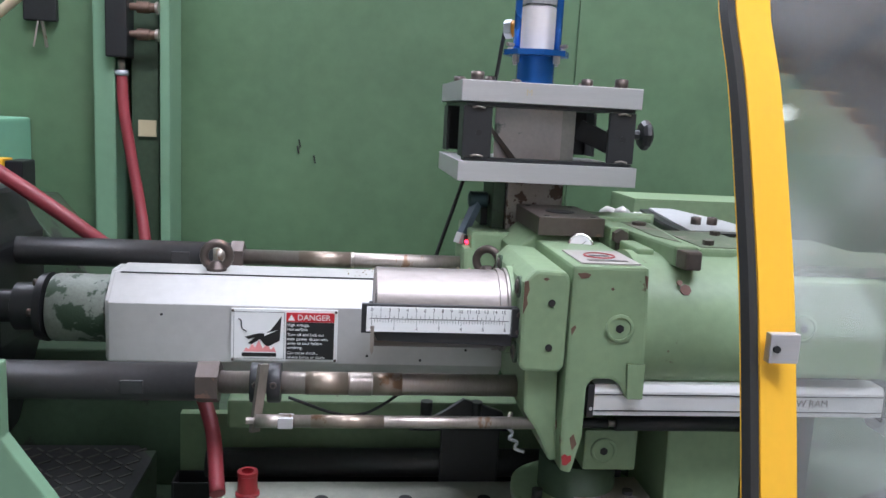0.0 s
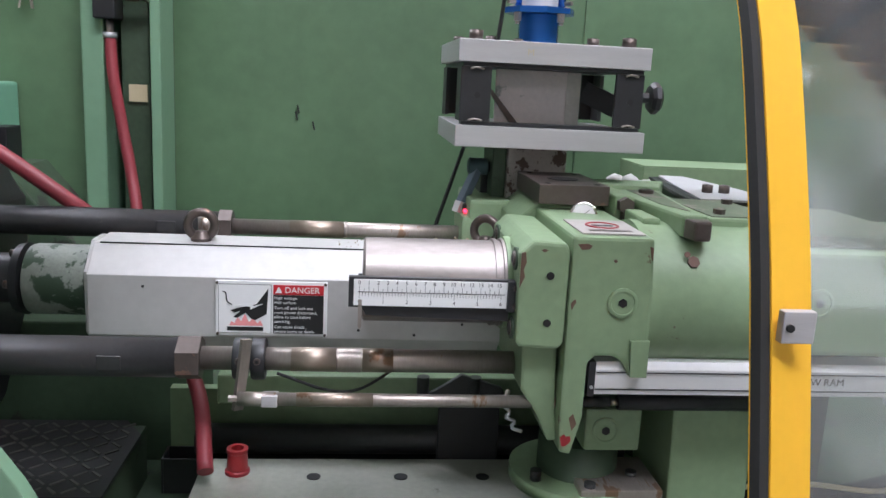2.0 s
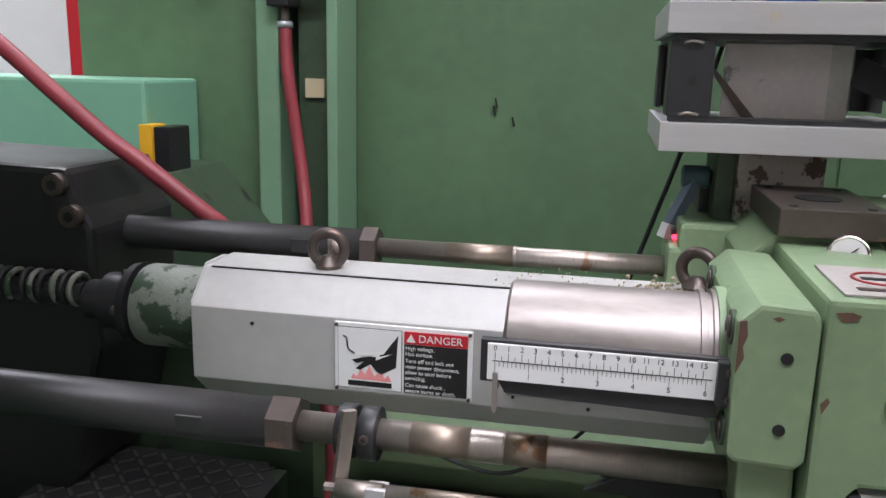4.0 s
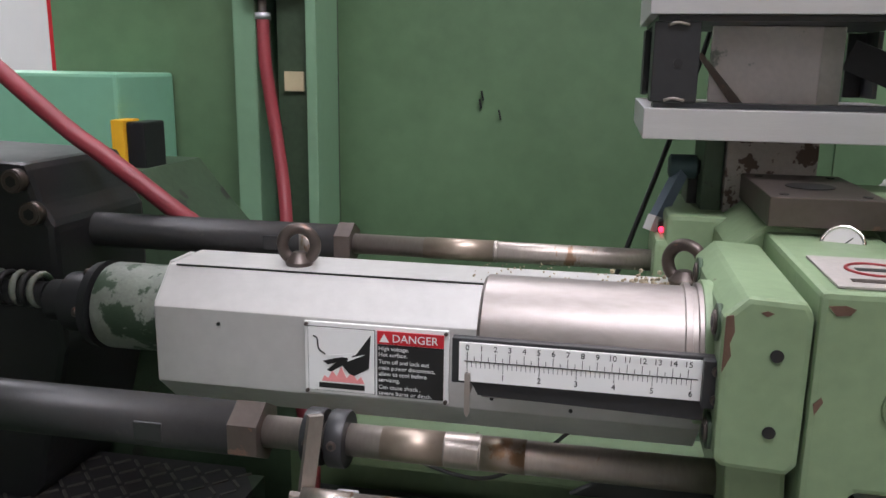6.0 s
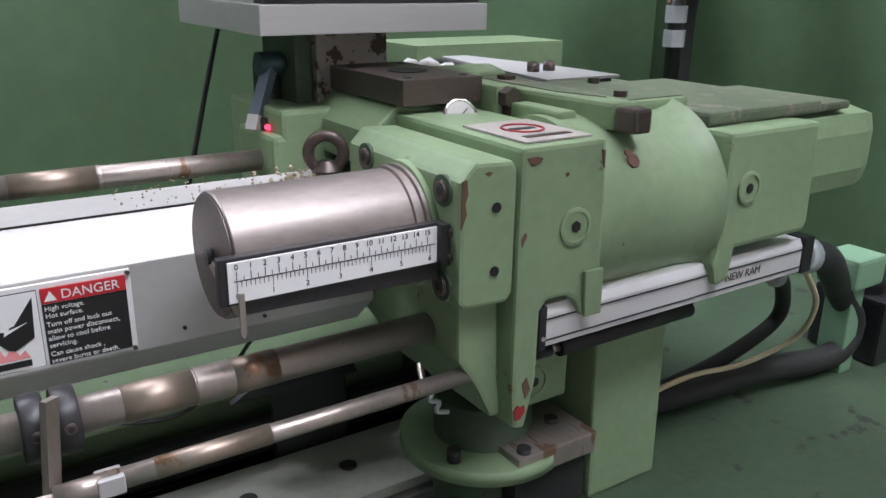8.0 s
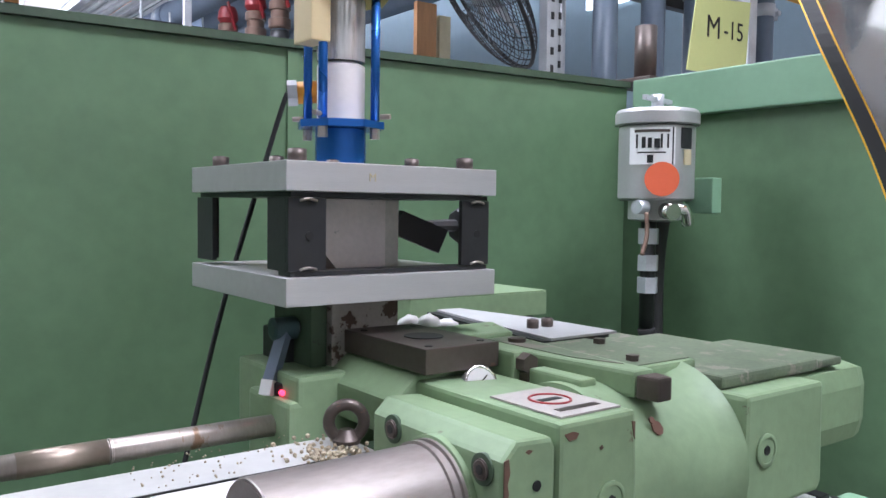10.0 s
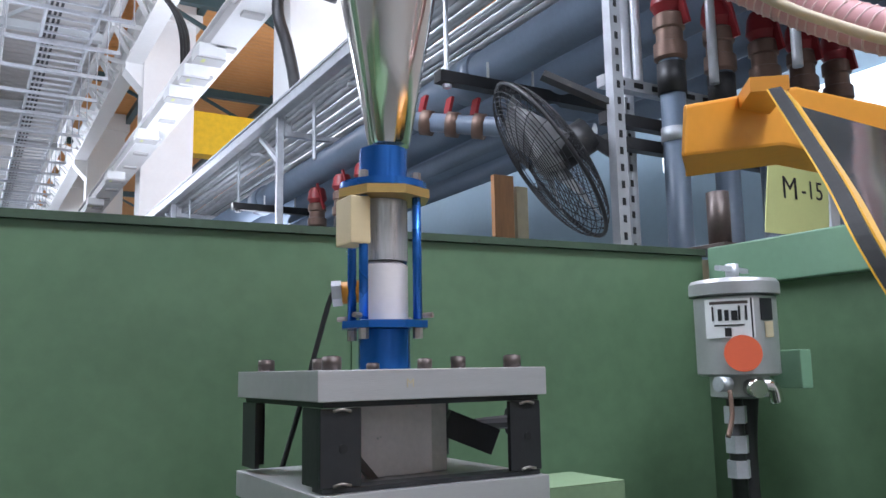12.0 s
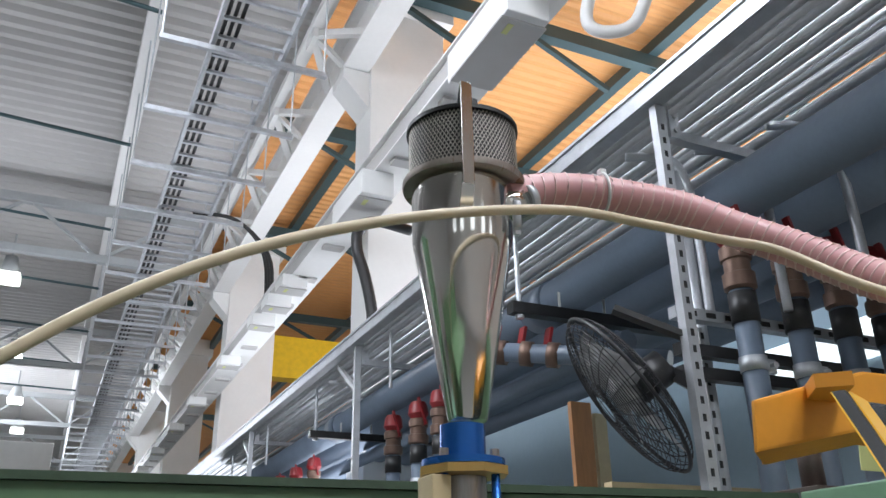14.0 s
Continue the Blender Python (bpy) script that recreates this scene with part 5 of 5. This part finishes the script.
for k in range(4):
    a = radians(45 + 90 * k - 12)
    x, y = CX + 0.043 * math.cos(a), CY + 0.043 * math.sin(a)
    part("tie_bar", cyl((x, y, 1.57), (x, y, 1.7065), 0.0052, seg=14), BLUE, sgc)
    for z0, z1 in ((1.549, 1.5605), (1.7265, 1.735)):
        part("nut", cyl((x, y, z0), (x, y, z1), 0.0055, seg=6), STEEL, sgc)
    part("pin", cyl((CX + 0.05 * math.cos(a), CY + 0.05 * math.sin(a), 1.574), (CX + 0.062 * math.cos(a), CY + 0.062 * math.sin(a), 1.574), 0.003, seg=8), STEEL, sgc)
solv = thing("level_sensor", "cream plastic level sensor on the sight tube", "sensor")
part("body", box(CX - 0.054, CX - 0.03, CY - 0.03, CY + 0.012, 1.652, 1.705, 0.002), CREAMBOX, solv)
bs = thing("proximity_probe", "orange tipped sensor behind the sight tube", "sensor")
part("tip", cyl((CX - 0.03, CY + 0.05, 1.605), (CX - 0.008, CY + 0.04, 1.607), 0.013, seg=16), ORANGE, bs)
part("nut", cyl((CX - 0.04, CY + 0.055, 1.604), (CX - 0.03, CY + 0.05, 1.605), 0.015, seg=6), GALV, bs)
solo("sensor_cable", sweep([(CX - 0.04, CY + 0.055, 1.604), (0.187, 1.26, 1.585), (0.183, 1.32, 1.49), (0.144, 1.33, 1.35), (0.103, 1.31, 1.225), (0.05, 1.28, 1.06), (0.03, 1.26, 0.98)], 0.0032, 8), RUBBER, "black sensor cable hanging behind the hopper", "cable")
cy = thing("cyclone_loader", "polished stainless steel cyclone hopper loader", "hopper loader")
part("cone", lathe([(0.023, 1.765), (0.025, 1.769), (0.064, 1.985), (0.067, 2.0), (0.0675, 2.075), (0.062, 2.078)], (CX + 0.002, CY, 0), seg=64), CHROME, cy)
part("rim", lathe([(0.062, 2.079), (0.083, 2.0795), (0.084, 2.083), (0.084, 2.089), (0.08, 2.09)], (CX + 0.006, CY, 0), seg=64), STEEL, cy)
mesh_ = mat("expanded_mesh", (0.10, 0.10, 0.095), 0.5, 0.5, 0.2, 30, 0.1)
part("filter_core", lathe([(0.07, 2.0905), (0.0735, 2.091), (0.0735, 2.165), (0.07, 2.166)], (CX + 0.006, CY, 0), seg=48), INK, cy)
bm = bmesh.new()
for row in range(15):
    for k in range(84):
        a = 2 * math.pi * (k + 0.5 * (row % 2)) / 84
        z = 2.0925 + row * 0.0049
        d = Vector((math.cos(a), math.sin(a), 0))
        t_ = Vector((-math.sin(a), math.cos(a), 0))
        c = Vector((CX + 0.006, CY, z)) + d * 0.0746
        w = 0.0027
        vs = [bm.verts.new(p) for p in (c - t_ * w, c + Vector((0, 0, 0.0049)) + d * 0.0008, c + t_ * w, c - Vector((0, 0, 0.0)) + t_ * w * 0.4 + d * 0.0006, c + Vector((0, 0, 0.0032)), c - t_ * w * 0.4 + d * 0.0006)]
        bm.faces.new((vs[0], vs[1], vs[4], vs[5]))
        bm.faces.new((vs[1], vs[2], vs[3], vs[4]))
tagged(part("filter_mesh", bm, mat("mesh_wire", (0.45, 0.42, 0.38), 0.4, 0.7, 0.1, 30, 0), cy), kind="stuff")
part("filter_lid", lathe([(0.075, 2.1655), (0.0785, 2.166), (0.0785, 2.172), (0.07, 2.176)], (CX + 0.006, CY, 0), seg=48), BLACK, cy)
ba = (CX - 0.028, CY - 0.079)
part("strap", prism([(ba[0] - 0.008, 2.045), (ba[0] + 0.008, 2.045), (ba[0] + 0.008, 2.197), (ba[0] - 0.008, 2.197)], ba[1] - 0.004, ba[1] - 0.001, 0.0008), CHROME, cy)
part("strap_top", bar((ba[0], ba[1] - 0.002, 2.196), (CX + 0.035, CY + 0.079, 2.196), 0.016, 0.003), CHROME, cy)
part("strap_rear", bar((CX + 0.035, CY + 0.079, 2.196), (CX + 0.035, CY + 0.079, 2.05), 0.016, 0.003), CHROME, cy)
part("strap_foot", bar((ba[0], ba[1] - 0.002, 2.05), (CX - 0.024, CY - 0.064, 2.02), 0.017, 0.003), CHROME, cy)
part("wing_knob", lathe([(0.006, 2.197), (0.009, 2.2), (0.009, 2.207), (0.017, 2.209), (0.017, 2.222), (0.013, 2.225)], (CX + 0.014, CY - 0.005, 0), seg=6), BLACK, cy)
inl = part("inlet_pipe", cyl((CX + 0.03, CY - 0.035, 2.04), (CX + 0.09, CY - 0.03, 2.07), 0.022, seg=24), CHROME, cy)
part("hose_clamp", cyl((CX + 0.078, CY - 0.031, 2.064), (CX + 0.088, CY - 0.03, 2.069), 0.0265, seg=24), GALV, inl)
part("toggle_clip", box(CX + 0.05, CX + 0.058, CY - 0.058, CY - 0.052, 2.0, 2.05), GALV, cy)
part("spring_latch", cyl((CX + 0.054, CY - 0.06, 2.045), (CX + 0.05, CY - 0.064, 2.005), 0.005, seg=10), GALV, cy)
cy.location = (0.006, 0, 0.008)
hp = [(CX + 0.062, CY - 0.025, 2.078), (0.355, 1.157, 2.096), (0.434, 1.14, 2.099), (0.543, 1.11, 2.084), (0.61, 1.075, 2.048), (0.659, 1.03, 2.01), (0.694, 0.93, 1.929), (0.72, 0.82, 1.865), (0.8, 0.6, 1.81), (1.05, 0.3, 1.85), (1.5, 0.0, 2.1)]
sh = thing("suction_hose", "pink ribbed flexible suction hose from the loader", "hose")
part("tube", sweep(hp, 0.0258, 20, 10), PINKHOSE, sh)
hps = smooth_path(hp, 40)
coil = []
run = 0.0
for i in range(1, len(hps)):
    d = hps[i] - hps[i - 1]
    t_ = d.normalized()
    sd = t_.cross(Vector((0, 0, 1))).normalized()
    un = sd.cross(t_)
    for k in range(max(1, int(d.length / 0.0011))):
        run += 0.0011
        a_ = 2 * math.pi * run / 0.0115
        coil.append(hps[i - 1] + t_ * (k * 0.0011) + 0.0262 * (math.cos(a_) * sd + math.sin(a_) * un))
part("spiral_rib", sweep(coil, 0.0016, 5, 1), mat("pale_rib", (0.72, 0.5, 0.48), 0.3, 0, 0.05, 10, 0), sh)
solo("air_tube", sweep([(-0.55, 1.06, 1.52), (-0.40, 1.055, 1.65), (-0.266, 1.05, 1.765), (-0.187, 1.05, 1.826), (-0.092, 1.05, 1.883), (0.021, 1.05, 1.933), (0.153, 1.05, 1.976), (0.307, 1.05, 2.009), (0.43, 1.05, 2.013), (0.52, 1.02, 1.995), (0.577, 0.98, 1.972), (0.63, 0.90, 1.90), (0.68, 0.78, 1.83), (0.78, 0.55, 1.78), (1.0, 0.25, 1.82)], 0.0062, 12), CREAM, "cream plastic air tube strung past the loader", "tube")
tie = thing("cable_tie", "white cable tie round the suction hose", "cable tie")
part("band", torus((0.434, 1.14, 2.099), 0.0295, 0.0022, (1, -0.25, 0.05), 28, 6), WHITE, tie)
part("lock", box(0.429, 0.439, 1.13, 1.14, 2.126, 2.136, 0.001), WHITE, tie)

# ---- oil filter in the corner ----
of = thing("oil_filter", "silver cylindrical bypass oil filter on wall bracket", "oil filter")
FX, FY = 1.10, 1.436
part("canister", lathe([(0.076, 1.487), (0.084, 1.492), (0.084, 1.65), (0.08, 1.653)], (FX, FY, 0), seg=48), SILVER, of)
part("lid", lathe([(0.086, 1.6535), (0.093, 1.656), (0.093, 1.68), (0.087, 1.688), (0.03, 1.695)], (FX, FY, 0), seg=48), SILVER, of)
part("tee_handle", bar((FX - 0.07, FY - 0.02, 1.712), (FX + 0.07, FY + 0.02, 1.715), 0.01, 0.01), GALV, of)
part("handle_stem", cyl((FX, FY, 1.69), (FX, FY, 1.725), 0.014, seg=16), GALV, of)


def wrap(a0, a1, z0, z1, r, n=14):
    bm = bmesh.new()
    for rr in (r,):
        prev = None
        for i in range(n + 1):
            a = a0 + (a1 - a0) * i / n
            row = [bm.verts.new((FX + q * math.cos(a), FY + q * math.sin(a), z)) for q, z in ((rr, z0), (rr, z1), (rr - 0.002, z1), (rr - 0.002, z0))]
            if prev:
                for k in range(4):
                    bm.faces.new((prev[k], prev[(k + 1) % 4], row[(k + 1) % 4], row[k]))
            prev = row
    return bm


A0 = math.atan2(0.389 - FY, -0.147 - FX)
lab = part("label", wrap(A0 - 0.75, A0 + 0.45, 1.565, 1.645, 0.0862), WHITE, of)
for k, (w0, h0) in enumerate(((0.05, 0.03), (0.1, 0.024), (0.1, 0.022), (0.14, 0.02), (0.05, 0.03), (0.05, 0.03))):
    part("word_bar", wrap(A0 - 0.55 + k * 0.155, A0 - 0.55 + k * 0.155 + w0, 1.6, 1.6 + h0, 0.0872, 3), INK, lab)
part("emblem", wrap(A0 - 0.25, A0 - 0.1, 1.568, 1.585, 0.0872, 4), INK, lab)
part("label_bar", wrap(A0 - 0.6, A0 + 0.3, 1.634, 1.640, 0.087), RUSTY, lab)
part("label_line", wrap(A0 - 0.5, A0 + 0.2, 1.589, 1.592, 0.087), INK, lab)
part("label_edge", wrap(A0 + 0.36, A0 + 0.40, 1.565, 1.645, 0.087), INK, lab)
part("side_label", wrap(A0 + 0.62, A0 + 1.0, 1.60, 1.645, 0.0862), BLACK, of)
part("side_label", wrap(A0 + 0.72, A0 + 1.0, 1.565, 1.598, 0.0862), BEIGE, of)
sa = A0 + 0.12
part("round_sticker", cyl((FX + 0.0875 * math.cos(sa), FY + 0.0875 * math.sin(sa), 1.533), (FX + 0.0895 * math.cos(sa), FY + 0.0895 * math.sin(sa), 1.533), 0.037, seg=32), STICKER, of)
part("drain_valve", cyl((FX - 0.04, FY - 0.06, 1.465), (FX - 0.05, FY - 0.09, 1.462), 0.018, seg=20), CHROME, of)
part("drain_elbow", sweep([(FX - 0.03, FY - 0.08, 1.47), (FX - 0.01, FY - 0.09, 1.465), (FX + 0.0, FY - 0.09, 1.435)], 0.013, 12), CHROME, of)
part("left_cock", cyl((FX - 0.10, FY - 0.03, 1.472), (FX - 0.07, FY - 0.03, 1.472), 0.015, seg=12), GALV, of)
part("bottom_cap", lathe([(0.03, 1.44), (0.06, 1.445), (0.06, 1.487)], (FX, FY, 0), seg=24), SILVER, of)
part("pipe", cyl((FX - 0.02, FY, 1.2), (FX - 0.02, FY, 1.44), 0.017, seg=16), DARKSTEEL, of)
for z in (1.39, 1.33, 1.28):
    part("fitting", cyl((FX - 0.02, FY, z), (FX - 0.02, FY, z + 0.035), 0.024, seg=6), GALV, of)
wi = part("box_lid", box(FX + 0.07, FX + 0.105, FY - 0.1, FY - 0.03, 1.46, 1.54, 0.003), POST_GREEN, of)
part("hose", sweep([(FX - 0.02, FY, 1.2), (FX + 0.0, FY - 0.01, 1.12), (FX + 0.03, FY - 0.04, 1.02), (FX + 0.03, FY - 0.04, 0.9)], 0.02, 14), RUBBER, of)
part("hose", sweep([(FX + 0.08, FY + 0.05, 1.45), (FX + 0.075, FY + 0.06, 1.3), (FX + 0.07, FY + 0.05, 1.0), (FX + 0.07, FY + 0.05, 0.9)], 0.025, 14), RUBBER, of)
part("wire", sweep([(FX - 0.09, FY - 0.05, 1.46), (FX - 0.1, FY - 0.06, 1.41), (FX - 0.115, FY - 0.06, 1.37)], 0.005, 8), BROWN, of)
of.scale = (0.9, 0.9, 0.9)
of.location = (FX * 0.1, FY * 0.1, 1.545 * 0.1)
pstub = thing("leveling_post", "round steel post on square plate at the corner", "post")
part("post", cyl((1.427, 1.74, 1.80), (1.427, 1.74, 1.94), 0.028, seg=20), RUSTY, pstub)
part("plate", box(1.347, 1.507, 1.66, 1.82, 1.789, 1.8, 0.002), RUSTY, pstub)
nt_ = thing("machine_note", "yellow paper note marked M -15 taped behind wall", "sign")
nb = part("paper", prism([(1.65, 1.862), (1.925, 1.862), (1.944, 2.09), (1.685, 2.063)], 1.78, 1.783), NOTE, nt_)
lettering("letter", "M", 0.09, Matrix.Translation((1.765, 1.7785, 1.99)) @ pose(0, 0, 0, 90), INK, nt_)
lettering("number", "-15", 0.075, Matrix.Translation((1.862, 1.7785, 1.992)) @ pose(0, 0, 0, 90), INK, nt_)
solo("strut_channel", box(1.97, 2.01, 1.80, 1.84, 0.5, 2.3), GALV, "slotted steel strut beside the note", "strut")

# lower right clutter
for k, pts in enumerate(([(0.625, 0.83, 1.14), (0.70, 0.84, 1.12), (0.78, 0.87, 1.075), (0.85, 0.9, 1.03), (0.905, 0.9, 0.965), (0.86, 0.9, 0.925), (0.72, 0.92, 0.93), (0.6, 0.93, 0.93), (0.5, 0.95, 0.925)], [(0.63, 0.86, 1.11), (0.72, 0.9, 1.06), (0.76, 0.93, 0.99), (0.66, 0.95, 0.94), (0.52, 0.97, 0.915)])):
    hh = thing("hydraulic_hose", "black hydraulic hose curling behind the cylinder", "hose", "hydraulic hoses")
    part("tube", sweep(pts, 0.018 - 0.008 * k, 14), RUBBER, hh)
    part("ferrule", cyl(pts[0], Vector(pts[0]).lerp(Vector(pts[1]), 0.35), 0.0215 - 0.008 * k, seg=16), GALV, hh)
vb = thing("valve_block", "black valve block at the end of the bed", "valve")
part("body", box(0.93, 1.06, 0.87, 0.98, 0.9005, 1.0, 0.006), BLACK, vb)
part("coil", cyl((0.96, 0.92, 1.0), (0.96, 0.92, 1.035), 0.026, seg=20), BLACK, vb)
part("plug", box(1.0, 1.045, 0.89, 0.94, 1.0, 1.02, 0.003), DARKSTEEL, vb)
solo("signal_wire", sweep([(0.635, 0.82, 1.12), (0.70, 0.84, 1.06), (0.72, 0.87, 1.0), (0.66, 0.9, 0.965), (0.56, 0.9, 0.975), (0.46, 0.9, 0.97)], 0.0035, 8), BEIGE, "thin beige signal wire", "wire")
jb = thing("junction_box", "small green junction box with white cap", "box")
part("stand", box(0.865, 0.895, 0.885, 0.925, 0.9, 1.03, 0.003), POST_GREEN, jb)
part("body", box(0.85, 0.92, 0.875, 0.935, 1.031, 1.075, 0.006), POST_GREEN, jb)
part("cap", cyl((0.85, 0.905, 1.053), (0.838, 0.905, 1.053), 0.014, seg=16), WHITE, jb)

# ---- guard door ----
gdoor = thing("guard_door", "yellow framed clear polycarbonate guard door", "guard door")
edge = [(0.321, 0.738, 1.715), (0.307, 0.708, 1.672), (0.287, 0.674, 1.626), (0.267, 0.643, 1.579), (0.267, 0.607, 1.505), (0.267, 0.575, 1.421), (0.267, 0.549, 1.345), (0.267, 0.532, 1.283), (0.267, 0.506, 1.178), (0.267, 0.47, 1.02), (0.267, 0.445, 0.9)]
ALONG, BACK = Vector((0.91, 0.41, 0)), Vector((-0.41, 0.91, 0))


def ribbon(a, b, d, thick, way=ALONG):
    """A strip of the curved door from a to b across it, d behind its face."""
    bm = bmesh.new()
    prev = None
    for p in smooth_path(edge, 6):
        row = [bm.verts.new(p + ALONG * a + way * (u - a) + BACK * v) for u, v in ((a, d), (b, d), (b, d + thick), (a, d + thick))]
        if prev:
            for k in range(4):
                bm.faces.new((prev[k], prev[(k + 1) % 4], row[(k + 1) % 4], row[k]))
        else:
            bm.faces.new(row)
        prev = row
    bm.faces.new(prev[::-1])
    return bm


part("edge_seal", ribbon(-0.001, 0.009, -0.0095, 0.009), RUBBER, gdoor, "worn black rubber edge")
part("yellow_strip", ribbon(0.0092, 0.054, -0.011, 0.006), YELLOW, gdoor)
part("rear_lip", ribbon(-0.0008, 0.02, -0.0003, 0.0012), YELLOW, gdoor)
part("rear_seal", ribbon(0.012, 0.05, -0.0048, 0.004), RUBBER, gdoor)
gl_ = part("window", ribbon(0.0545, 0.66, -0.009, 0.003, Vector((0.995, 0.06, 0))), glass, gdoor, "scratched clear polycarbonate")
gl_.visible_shadow = False
br_ = part("latch_bracket", box(0.283, 0.308, 0.519, 0.528, 1.286, 1.310, 0.001), ALU, gdoor)
part("screw", cyl((0.288, 0.519, 1.298), (0.288, 0.5165, 1.298), 0.003, seg=10), INK, br_)
bm = prism([(0.306, 1.679), (0.312, 1.723), (0.38, 1.742), (0.455, 1.762), (0.60, 1.765), (0.60, 1.70), (0.43, 1.704)], 0.808, 0.86, 0.003)
for v in bm.verts:
    if v.co.y > 0.84:
        v.co.x += 0.055
part("handle_block", bm, ORANGE, gdoor, "orange plastic end block")
part("hinge_arm", bar((0.36, 0.765, 1.735), (0.40, 0.815, 1.735), 0.03, 0.012), ORANGE, gdoor)
